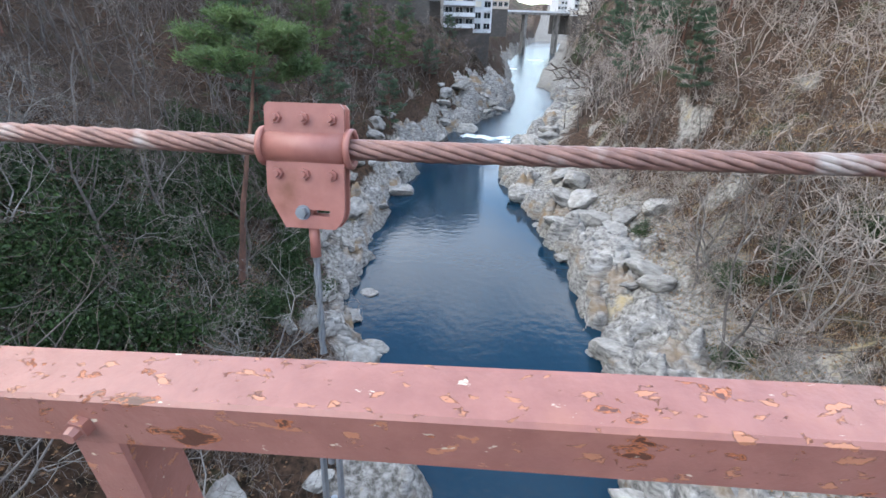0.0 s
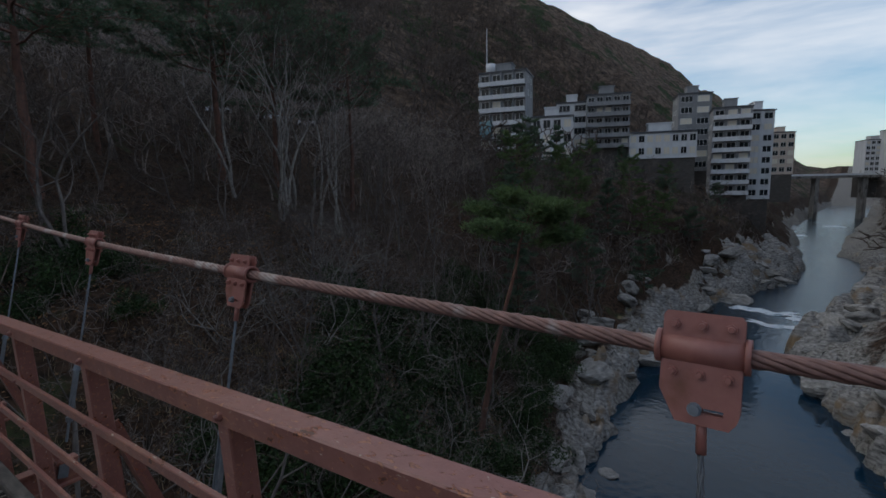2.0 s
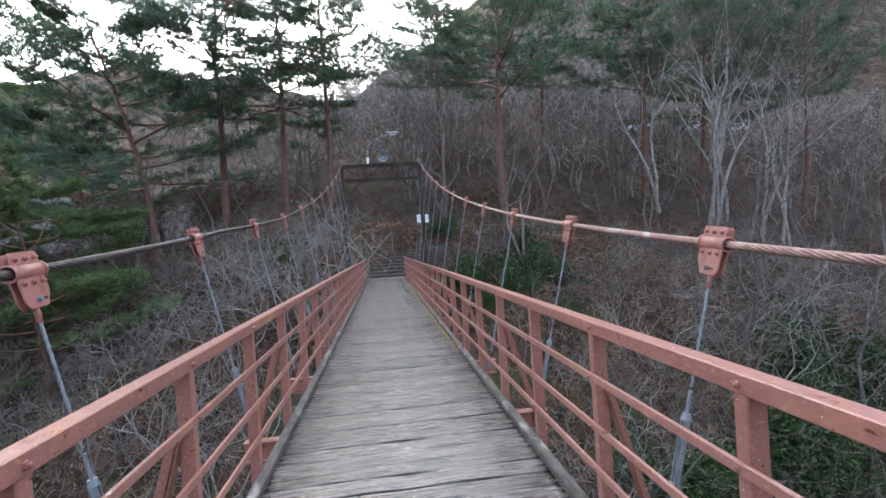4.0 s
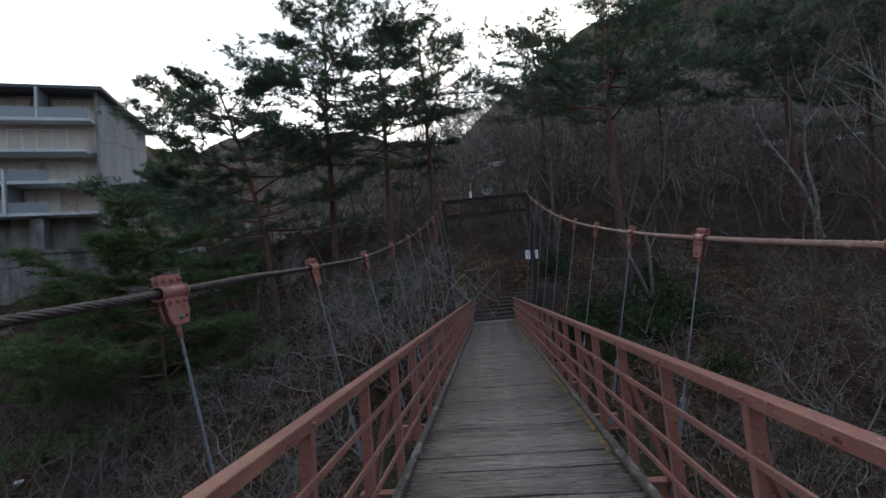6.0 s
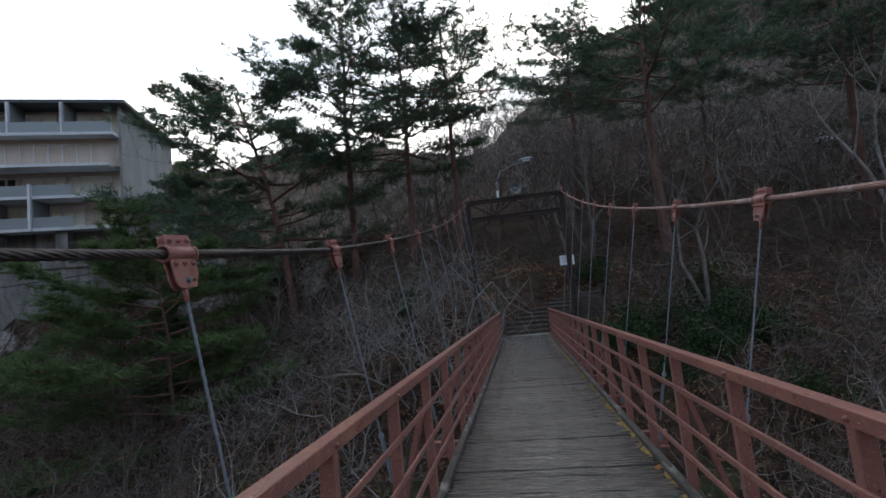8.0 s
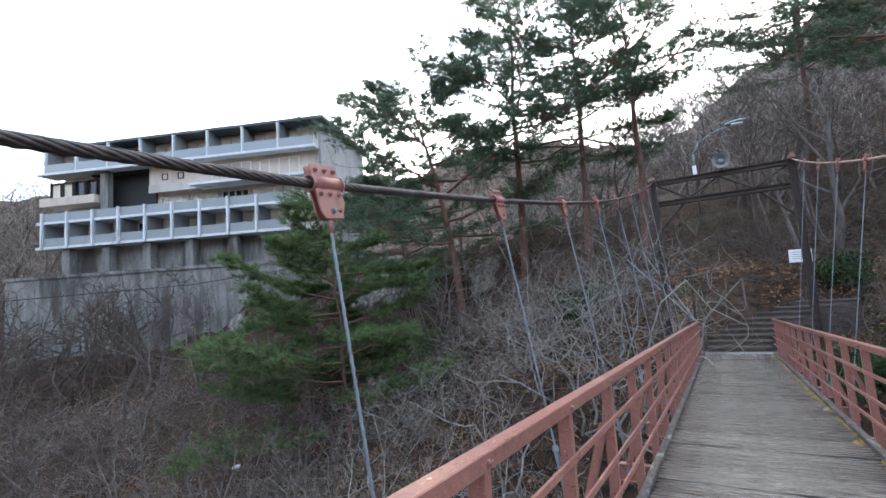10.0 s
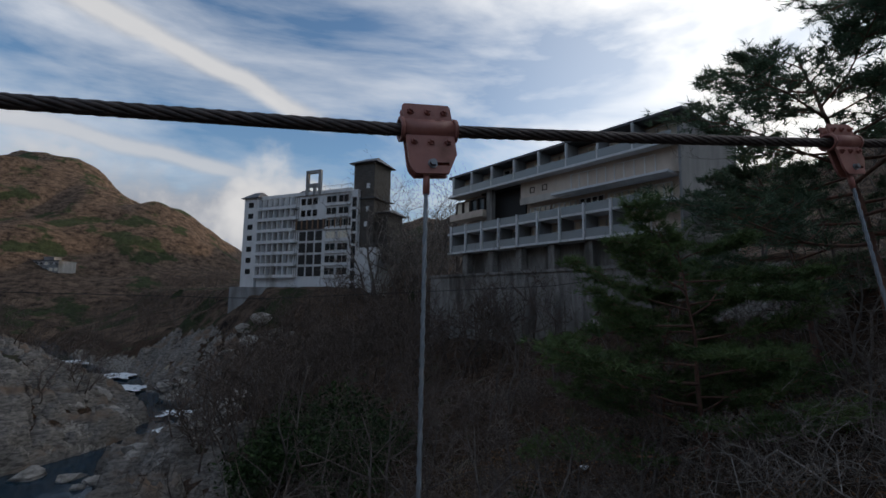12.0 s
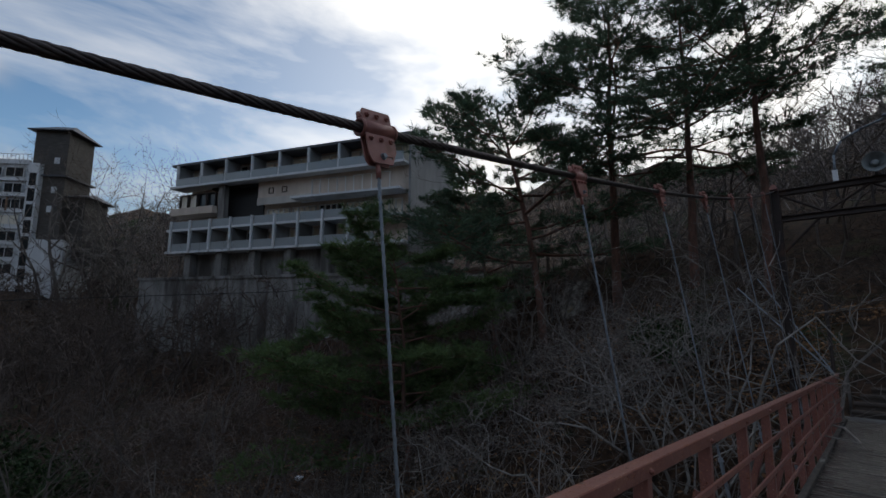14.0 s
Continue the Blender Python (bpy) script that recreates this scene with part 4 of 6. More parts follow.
def street_lamp():
    root = thing("street_lamp", "curved grey steel street lamp arm above the portal", "street lamp", BRIDGE @ pose(-26.62, -0.55, 0))
    pts = [Vector(p) for p in ((0, 0, 5.6), (0, 0, 6.25), (0, 0.02, 6.75), (0.03, 0.2, 7.1), (0.06, 0.6, 7.3), (0.1, 1.1, 7.45))]
    b = Build()
    for a, c in zip(pts, pts[1:]):
        b.tube(a, c, 0.03, 0.028, 10)
    put("arm", b.mesh("arm", GALV, True), root)
    put("control_box", Build().box(-0.05, 0.05, -0.06, 0.06, 6.02, 6.32).mesh("control_box", SIGN_WHITE), root)
    head = Build()
    n = 10
    rows = []
    for y, w, h in ((1.05, 0.06, 0.05), (1.2, 0.12, 0.09), (1.45, 0.15, 0.10), (1.62, 0.12, 0.07), (1.7, 0.04, 0.02)):
        rows.append([(0.1 + w * math.cos(2 * math.pi * i / n), y, 7.50 + 0.06 * (y - 1.05) + (h if math.sin(2 * math.pi * i / n) > 0 else h * 0.35) * math.sin(2 * math.pi * i / n)) for i in range(n)])
    for a, c in zip(rows, rows[1:]):
        head.add(a + c, [(i, (i + 1) % n, n + (i + 1) % n, n + i) for i in range(n)])
    lamp = put("lamp_head", head.mesh("lamp_head", GALV, True), root)
    put("lens", Build().box(0.0, 0.2, 1.22, 1.56, 7.445, 7.49).mesh("lens", LAMP_GLASS), lamp, None, "pale glass lens")


street_lamp()

# ---- buildings ----
def frame_grid(w, h, t, mullions, y0, y1):
    """A window frame with its mullions as one closed piece."""
    xs = [0, t]
    for k in range(1, mullions + 1):
        xs += [w * k / (mullions + 1) - 0.035, w * k / (mullions + 1) + 0.035]
    xs += [w - t, w]
    zs = [0, t, h - t, h]
    cols, b = len(xs) - 1, Build()
    solid = {(i, j): j != 1 or i % 2 == 0 for i in range(-1, cols + 1) for j in range(-1, 4)}
    for i in range(-1, cols + 1):
        for j in range(-1, 4):
            if not (0 <= i < cols and 0 <= j < 3):
                solid[i, j] = False
    nx = len(xs)

    def vid(i, j, d):
        return (j * nx + i) * 2 + d

    faces = []
    for i in range(cols):
        for j in range(3):
            if not solid[i, j]:
                continue
            faces.append((vid(i, j, 0), vid(i + 1, j, 0), vid(i + 1, j + 1, 0), vid(i, j + 1, 0)))
            faces.append((vid(i, j, 1), vid(i, j + 1, 1), vid(i + 1, j + 1, 1), vid(i + 1, j, 1)))
            for di, dj, a, c in ((-1, 0, (i, j + 1), (i, j)), (1, 0, (i + 1, j), (i + 1, j + 1)), (0, -1, (i, j), (i + 1, j)), (0, 1, (i + 1, j + 1), (i, j + 1))):
                if not solid[i + di, j + dj]:
                    faces.append((vid(*a, 0), vid(*a, 1), vid(*c, 1), vid(*c, 0)))
    return b.add([(x, y, z) for z in zs for x in xs for y in (y0, y1)], faces)


def window_unit(parent, m, w, h, frame_mat, curtain=False, mullions=1, recess=0.12):
    """A window set in its wall: frame, pane, and a curtain behind where one shows."""
    key = ("window", round(w, 2), round(h, 2), frame_mat.name, mullions)
    if key not in WINDOW_MESHES:
        t = 0.07
        fr = frame_grid(w, h, t, mullions, -0.03, recess)
        pane = Build().box(t, w - t, recess - 0.03, recess - 0.015, t, h - t)
        cur = Build()
        cur.box(t, w - t, recess - 0.045, recess - 0.035, t, h - t)
        WINDOW_MESHES[key] = (fr.mesh("window", frame_mat), pane.mesh("pane", GLASS), cur.mesh("curtain", CURTAIN))
    fr, pane, cur = WINDOW_MESHES[key]
    ob = put("window", fr, parent, m)
    put("curtain" if curtain else "pane", cur if curtain else pane, ob)
    return ob


WINDOW_MESHES = {}


def block(name, label, cx, cy, z0, z1, w, d, yaw, floors, bays, wall, style="windows", roof=True, frame_mat=None, seed=0, skirt=12.0, side_bays=2):
    """A hotel block: front at local y = 0 facing -y, base at z0; storeys of windows or balconies."""
    r = random.Random(seed)
    root = thing(name, label, "hotel building", pose(cx, cy, z0, 0, 0, yaw), "hotels along the gorge")
    h = z1 - z0
    fh = h / floors
    put("wall", Build().box(-w / 2, w / 2, 0.12, d, 0, h).mesh("wall", wall), root)
    put("foundation", Build().box(-w / 2 + 0.2, w / 2 - 0.2, 0.4, d - 0.2, -skirt, 0).mesh("foundation", DARK_WALL), root)
    if roof:
        put("roof", Build().box(-w / 2 - 0.25, w / 2 + 0.25, -0.2, d + 0.25, h, h + 0.35).box(-w / 2 + 0.3, w / 2 - 0.3, 0.5, d - 0.3, h + 0.35, h + 0.5).mesh("roof", ROOF), root)
        put("rooftop_room", Build().box(-w * 0.2, w * 0.15, d * 0.3, d * 0.7, h + 0.5, h + 2.6).box(-w * 0.22, w * 0.17, d * 0.28, d * 0.72, h + 2.6, h + 2.8).mesh("rooftop_room", wall), root)
    frame_mat = frame_mat or FRAME_WHITE
    bw = w / bays
    for f in range(floors):
        zf = f * fh
        if style == "balcony":
            put("balcony", Build().box(-w / 2, w / 2, -1.1, 0.12, zf - 0.1, zf + 0.12).box(-w / 2, w / 2, -1.1, -0.98, zf + 0.12, zf + 0.95).mesh("balcony", BALCONY if seed % 2 else wall), root)
        else:
            put("band", Build().box(-w / 2 - 0.05, w / 2 + 0.05, 0.0, 0.12, zf - 0.14, zf + 0.14).mesh("band", wall), root)
        for k in range(bays):
            ww, wh = bw * 0.72, fh * 0.56
            window_unit(root, pose(-w / 2 + bw * (k + 0.14), 0.0, zf + fh * 0.28), ww, wh, frame_mat, r.random() < 0.25, 1 if ww < 2.2 else 2)
            if style == "balcony" and k:
                put("partition", Build().box(-w / 2 + bw * k - 0.06, -w / 2 + bw * k + 0.06, -1.05, 0.12, zf + 0.12, zf + fh - 0.1).mesh("partition", wall), root)
        if style == "windows":
            for k in range(bays + 1):
                x = -w / 2 + bw * k
                put("pier", Build().box(max(x - 0.16, -w / 2), min(x + 0.16, w / 2), -0.02, 0.12, zf + 0.14, zf + fh - 0.14).mesh("pier", wall), root)
        for k in range(side_bays):
            sw = d / (side_bays + 1)
            for sx, turn in ((-1, -90), (1, 90)):
                if r.random() < 0.6:
                    m = pose(sx * (w / 2 + 0.02), sw * (k + 0.9) + (sw * 0.5 if sx < 0 else 0), zf + fh * 0.3, 0, 0, turn)
                    window_unit(root, m, sw * 0.5, fh * 0.42, frame_mat, False, 0, 0.06)
    return root


h1 = block("hotel", "grey-white six-storey riverside hotel with balconies", -57.6, 106.0, 11.0, 30.0, 11.6, 9, 14, 6, 4, GREY_WALL, "balcony", seed=3)
put("flagpole", Build().tube((-4.6, 2.5, 19), (-4.6, 2.5, 30.5), 0.16, 0.1, 8).mesh("flagpole", BALCONY), h1, None, "tall pale flagpole")
put("water_tank", Build().tube((-3.6, 2.5, 19.4), (-3.6, 2.5, 21.8), 1.2, 1.2, 14).mesh("water_tank", WHITE_WALL, True), h1)
put("billboard", Build().box(-5.6, -2.2, -1.5, -1.25, 3.2, 7.4).mesh("billboard", BLUE_SIGN), h1, None, "blue pictorial billboard")
put("side_wall", Build().box(-5.86, -5.8, 0.1, 9.0, -8, 19).mesh("side_wall", WHITE_WALL), h1)
block("hotel", "low white three-storey annex with a dark roof", -44.7, 106.5, 8.0, 18.0, 9.4, 9, 20, 3, 4, WHITE_WALL, seed=4)
block("hotel", "grey five-storey hotel with dark balcony rails", -36.8, 123.2, 11.6, 24.6, 10.3, 10, 21, 5, 5, GREY_WALL, "balcony", seed=6)
block("hotel", "white windowless hotel wing", -47.0, 125.5, 12.0, 24.0, 8.2, 9, 20, 4, 2, WHITE_WALL, seed=7)
block("hotel", "long low two-storey white building with dark windows", -24.6, 127.2, 8.6, 14.6, 15.3, 8, 20, 2, 8, WHITE_WALL, seed=8)
block("hotel", "plain grey concrete hotel tower", -21.8, 155.1, 6.0, 27.7, 8.6, 9, 20, 7, 2, GREY_WALL, seed=9)
block("hotel", "eight-storey hotel with stacked pale balconies over the river", -11.3, 141.4, -0.8, 20.9, 8.5, 9, 12, 8, 3, GREY_WALL, "balcony", seed=11)
block("hotel", "narrow white hotel stair wing", -5.2, 147.2, -2.0, 20.2, 5.6, 8, 24, 8, 2, WHITE_WALL, seed=12)
block("hotel", "salmon-coloured hotel far down the river", -0.8, 249.8, 6.0, 23.4, 8.4, 9, 20, 5, 3, TAN_WALL, seed=13)
block("hotel", "tall cream hotel tower with wavy balconies", 55.4, 302.2, 5.0, 50.5, 15.7, 14, 14, 12, 3, CREAM_WALL, "balcony", seed=14)
block("hotel", "white hotel tower with a blue-green roof house", 71.4, 324.6, 8.0, 60.4, 12.3, 13, 20, 13, 3, WHITE_WALL, seed=15)
block("hotel", "broad cream hotel slab on the hillside", 100.8, 353.7, 18.0, 73.7, 27.4, 16, 20, 13, 3, CREAM_WALL, seed=16)
block("hotel", "far white hotel with rows of windows", 44.0, 373.9, 5.0, 26.4, 12.1, 12, 20, 7, 5, WHITE_WALL, seed=17)
block("hotel", "pale grey hotel beside the far bridge", 53.8, 366.7, 5.0, 31.3, 11.6, 12, 20, 7, 3, WHITE_WALL, seed=18)
block("hotel", "pale hotel wing high on the slope", 142.4, 412.6, 20.0, 78.0, 27.9, 14, 20, 12, 4, WHITE_WALL, seed=19)

far_bridge = thing("road_bridge", "flat concrete road bridge across the far river", "bridge", pose(29.0, 368.0, 0, 0, 0, 20))
put("bridge_deck", Build().box(-34, 26, -4, 4, 4.9, 6.3).mesh("bridge_deck", CONCRETE), far_bridge)
put("parapet", Build().box(-34, 26, -4.2, -4.0, 6.3, 7.4).mesh("parapet", BALCONY), far_bridge)
for bx in (-14, 10):
    put("pier", Build().box(bx - 1, bx + 1, -3, 3, -22, 4.9).mesh("pier", CONCRETE), far_bridge)


# ---- the inn above the retaining wall, south-west ----
def inn():
    a, b_ = Vector((-31.6, -64.2, 0)), Vector((-43.2, -34.5, 0))
    length = (b_ - a).length
    yaw = math.degrees(math.atan2(b_.y - a.y, b_.x - a.x))
    top = 19.2
    fh = 2.75
    # facade local: x from the far corner to the near one, y into the building
    root = thing("inn", "tan five-storey inn with long white balconies above a wall", "hotel building", pose(a.x, a.y, 0, 0, 0, yaw))
    L, D = length, 13.0
    put("roof", Build().box(-1.2, L + 0.9, -1.0, D + 0.8, top - 0.28, top).box(-0.6, L + 0.4, -0.4, D, top, top + 0.18).mesh("roof", ROOF), root)
    f4, f3, f2, f1 = top - 0.28 - fh, top - 0.28 - 2 * fh, top - 0.28 - 3 * fh, top - 0.28 - 4 * fh
    for z in (f4, f1, f2):
        put("balcony_slab", Build().box(-0.9 if z != f2 else -0.9, L, -1.3, 1.0, z - 0.22, z + 0.04).mesh("balcony_slab", BALCONY), root)
    put("balcony_slab", Build().box(L * 0.56, L - 0.5, -1.3, 1.0, f3 - 0.2, f3 + 0.04).mesh("balcony_slab", BALCONY), root)
    put("wall", Build().box(0, L - 0.02, 1.2, D, f1 - 1.0, top - 0.29).mesh("wall", TAN_WALL), root)
    put("gable_wall", Build().box(L - 0.0, L + 0.25, -0.2, D, f1 - 1.0, top - 0.29).mesh("gable_wall", GREY_WALL), root)
    # solid tan front on the third floor
    put("front_panel", Build().box(L * 0.38, L, 0.0, 1.2, f3, f4 - 0.22).mesh("front_panel", TAN_WALL), root)
    put("ledge", Build().box(L * 0.38, L * 0.62, -0.12, 0.0, f3 - 0.3, f3 + 0.55).mesh("ledge", CREAM_WALL), root)
    # open terrace: its shade is painted as a near-black back panel and ceiling, with one pier
    put("void", Build().box(L * 0.15, L * 0.38, 1.0, 1.18, f2 + 1.0, f4 - 0.3).box(L * 0.15, L * 0.38, 0.0, 1.0, f4 - 0.5, f4 - 0.3).mesh("void", DARK), root)
    put("pier", Build().box(L * 0.205, L * 0.235, -0.6, 0.1, f2, f4 - 0.22).mesh("pier", CONCRETE), root)
    bay = put("bay", Build().box(-0.6, L * 0.2, -1.2, 1.0, f3 - 0.95, f3 - 0.05).mesh("bay", TAN_WALL), root)
    for k in range(4):
        window_unit(bay, pose(0.1 + k * L * 0.048, -0.6, f3), L * 0.044, 1.75, DARK_STEEL, k < 2, 0, 0.3)
    # top storey: glazed rooms between partitions
    n = 8
    for k in range(n):
        x0, x1 = L * k / n, L * (k + 1) / n
        put("partition", Build().box(x0 - 0.07, x0 + 0.07, -0.9, 1.2, f4 + 0.04, top - 0.29).mesh("partition", GREY_WALL), root)
        put("post", Build().box(x0 - 0.09, x0 + 0.09, -1.2, -0.9, f4 + 0.04, top - 0.29).mesh("post", BALCONY), root)
        window_unit(root, pose(x0 + 0.2, 0.95, f4 + 0.1), x1 - x0 - 0.4, fh - 0.45, FRAME_WHITE, k != 2, 2, 0.2)
        put("glass_rail", Build().box(x0 + 0.1, x1 - 0.1, -1.25, -1.21, f4 + 0.05, f4 + 0.95).mesh("glass_rail", RAIL_GLASS), root)
    for k in range(2):
        window_unit(root, pose(L * (0.62 + 0.17 * k), -0.1, f3 + 0.2), L * 0.14, 1.9, FRAME_WHITE, k == 1, 3, 0.2)
    for k in range(2):
        window_unit(root, pose(L * (0.43 + 0.06 * k), -0.06, f3 + 1.0), 0.7, 0.7, DARK_STEEL, False, 0, 0.1)
    for k in range(5):
        window_unit(root, pose(L * (0.40 + 0.115 * k), 0.98, f2 + 0.25), L * 0.1, 1.9, FRAME_WHITE, k != 2, 3, 0.22)
    n = 9
    for k in range(n):
        x0, x1 = L * 0.9 * k / n, L * 0.9 * (k + 1) / n
        put("partition", Build().box(x0 - 0.07, x0 + 0.07, -1.1, 1.2, f1 + 0.04, f2 - 0.23).mesh("partition", GREY_WALL), root)
        put("fin", Build().box(x0 - 0.10, x0 + 0.10, -1.55, -1.3, f1 - 0.2, f2 + 1.0).mesh("fin", BALCONY), root)
        window_unit(root, pose(x0 + 0.25, 0.95, f1 + 0.1), x1 - x0 - 0.5, fh - 0.6, FRAME_WHITE, k not in (0, 3), 2, 0.2)
        put("glass_rail", Build().box(x0 + 0.12, x1 - 0.12, -1.25, -1.21, f1 + 0.05, f1 + 0.95).mesh("glass_rail", RAIL_GLASS), root)
        put("glass_rail", Build().box(x0 + 0.12, x1 - 0.12, -1.25, -1.21, f2 + 0.05, f2 + 0.95).mesh("glass_rail", RAIL_GLASS), root)
    # undercroft
    put("undercroft", Build().box(1.0, L, 0.6, D, f1 - 3.4, f1 - 0.23).mesh("undercroft", CONCRETE), root)
    for k in range(6):
        put("column", Build().box(2 + 5 * k, 2.9 + 5 * k, -0.8, 0.2, f1 - 3.4, f1 - 0.23).mesh("column", CONCRETE), root)
    put("eave", Build().box(L, L + 3.4, 2, D - 1, f2 + 0.2, f2 + 0.4).mesh("eave", BALCONY), root)
    wall = thing("retaining_wall", "stained grey concrete retaining wall under the inn", "retaining wall", pose(a.x, a.y, 0, 0, 0, yaw), kind="structure")
    for k in range(8):
        x0 = -4 + k * (L + 8) / 8
        put("wall_panel", Build().box(x0 + 0.01, x0 + (L + 8) / 8 - 0.01, -1.9 - 0.02 * (k % 2), 0.3, -9.0, f1 - 3.5).mesh("wall_panel", CONCRETE), wall)
    put("coping", Build().box(-4.1, L + 4.1, -2.1, 0.4, f1 - 3.5, f1 - 3.2).mesh("coping", CONCRETE), wall)


RAIL_GLASS = glass("rail_glass", (0.30, 0.33, 0.335), 0.15)
inn()


# ---- the white hotel, south ----
def hip_roof(b, x0, x1, y0, y1, z, rise, over=0.7):
    x0, x1, y0, y1 = x0 - over, x1 + over, y0 - over, y1 + over
    cx, cy = (x0 + x1) / 2, (y0 + y1) / 2
    t = 0.12
    b.box(x0, x1, y0, y1, z - t, z)
    k = 0.22
    rx, ry = (x1 - x0) * k, (y1 - y0) * k
    b.add([(x0, y0, z), (x1, y0, z), (x1, y1, z), (x0, y1, z), (cx - rx, cy - ry * 0.2, z + rise), (cx + rx, cy - ry * 0.2, z + rise), (cx + rx, cy + ry * 0.2, z + rise), (cx - rx, cy + ry * 0.2, z + rise)],
          [(0, 1, 5, 4), (1, 2, 6, 5), (2, 3, 7, 6), (3, 0, 4, 7), (4, 5, 6, 7)])
    return b


def white_hotel():
    a, b_ = Vector((5.2, -136.7, 0)), Vector((-20.6, -113.9, 0))
    length = (b_ - a).length
    yaw = math.degrees(math.atan2(b_.y - a.y, b_.x - a.x))
    root = thing("white_hotel", "weathered white seven-storey hotel with a dark tiled tower", "hotel building", pose(a.x, a.y, 0, 0, 0, yaw), "hotels along the gorge")
    L, D, z0, top = length, 14.0, 6.6, 27.6
    fh = (top - z0) / 7
    put("wall", Build().box(0, L, 0.9, D, z0 - 14, top).mesh("wall", WHITE_WALL), root)
    put("corner_tower", Build().box(-0.4, 4.4, -0.2, 5, z0 - 14, top + 0.6).mesh("corner_tower", WHITE_WALL), root)
    put("roof", hip_roof(Build(), -0.4, 4.4, -0.2, 5, top + 0.6, 2.0).mesh("roof", ROOF), root)
    put("roof", hip_roof(Build(), 14.5, 18.5, 3, 7, top + 0.7, 1.9).mesh("roof", ROOF), root)
    put("roof_pavilion", Build().box(14.5, 18.5, 3, 7, top - 0.5, top + 0.7).mesh("roof_pavilion", WHITE_WALL), root)
    put("roof_frame", Build().box(20.2, 20.9, 0.2, 1.0, top, top + 5.6).box(24.2, 24.9, 0.2, 1.0, top, top + 5.6).box(20.2, 24.9, 0.2, 1.0, top + 5.6, top + 6.4).box(22.6, 23.2, 0.2, 1.0, top, top + 2.9).box(20.9, 24.2, 0.2, 1.0, top + 2.0, top + 2.9).mesh("roof_frame", GREY_WALL), root)
    put("parapet", Build().box(4.4, L, 0.5, 1.2, top, top + 0.9).mesh("parapet", WHITE_WALL), root)
    for k in range(14):
        put("roof_rail", Build().tube((L - 9 + 0.7 * k, 0.8, top + 0.9), (L - 9 + 0.7 * k, 0.8, top + 2.0), 0.04, 0.04, 5).mesh("roof_rail", GALV), root)
    put("roof_rail", Build().tube((L - 9, 0.8, top + 2.0), (L, 0.8, top + 2.0), 0.05, 0.05, 5).mesh("roof_rail", GALV), root)
    for f in range(7):
        zf = z0 + f * fh
        put("corner_window", Build().box(1.2, 3.0, -0.26, -0.2, zf + 0.9, zf + 2.3).mesh("corner_window", GLASS), root)
        end = 18.0 if f != 4 else 17.0
        put("balcony", Build().box(4.4, end, -0.5, 0.9, zf - 0.15, zf + 0.15).box(4.4, end, -0.5, -0.38, zf + 0.15, zf + 0.62).mesh("balcony", WHITE_WALL), root)
        bays = 7
        for k in range(bays):
            x = 4.7 + (end - 4.6) * k / bays
            window_unit(root, pose(x + 0.15, 0.86, zf + 0.2), (end - 4.6) / bays - 0.45, fh - 0.5, DARK_STEEL, False, 1, 0.1)
            put("fin", Build().box(x - 0.12, x + 0.12, -0.4, 0.9, zf + 0.15, zf + fh - 0.15).mesh("fin", WHITE_WALL), root)
        if f == 4:
            put("dark_band", Build().box(17.2, L - 0.1, 0.55, 0.9, zf + 0.2, zf + fh - 0.5).mesh("dark_band", DARK), root)
            for k in range(9):
                put("band_post", Build().box(17.4 + 1.75 * k, 17.7 + 1.75 * k, 0.3, 0.6, zf + 0.1, zf + fh - 0.4).mesh("band_post", WOOD_BAND), root)
        elif f in (5, 6):
            for k in range(3):
                window_unit(root, pose(18.6 + 1.9 * k, 0.83, zf + 0.6), 1.3, 1.6, DARK_STEEL, False, 0, 0.1)
        else:
            # openings are flat near-black panels: shade painted on the unbroken wall
            for k in range(3):
                put("opening", Build().box(18.4 + 2.6 * k, 20.4 + 2.6 * k, 0.75, 0.92, zf + 0.25, zf + fh - 0.35).mesh("opening", DARK), root)
        for k in range(2):
            window_unit(root, pose(L - 7.4 + 3.7 * k, 0.35, zf + 0.5), 3.1, 1.8, FRAME_WHITE, f == 3, 1, 0.1)
        put("bay", Build().box(L - 7.8, L, 0.4, 0.9, zf - 0.2, zf + 0.45).mesh("bay", WHITE_WALL), root)
    # glazed stair strip and the dark tower with tiled roofs
    put("stair_strip", Build().box(L, L + 1.9, 0.5, 6, z0 - 10, top + 0.3).mesh("stair_strip", WHITE_WALL), root)
    for f in range(8):
        put("strip_window", Build().box(L + 0.35, L + 1.55, 0.44, 0.5, z0 - 4 + f * 3.0, z0 - 1.6 + f * 3.0).mesh("strip_window", GLASS), root)
    put("dark_tower", Build().box(L - 0.2, L + 5.8, 1.6, 9, 8, 34.6).mesh("dark_tower", DARK_WALL), root)
    put("dark_wing", Build().box(L + 5.8, L + 9.0, 3.0, 10, 10, 22.0).mesh("dark_wing", DARK_WALL), root)
    put("lower_wall", Build().box(L + 1.9, L + 7.5, 0.6, 9, 2, 13.5).mesh("lower_wall", WHITE_WALL), root)
    put("tower_roof", hip_roof(Build(), L - 0.2, L + 5.8, 1.6, 9, 34.7, 2.0, 1.0).mesh("tower_roof", ROOF), root)
    put("tower_eave", Build().box(L + 1.92, L + 6.5, 1.0, 9.5, 25.6, 25.9).mesh("tower_eave", ROOF), root)
    put("wing_roof", hip_roof(Build(), L + 5.8, L + 9.0, 3.0, 10, 22.1, 1.2, 1.0).mesh("wing_roof", ROOF), root)
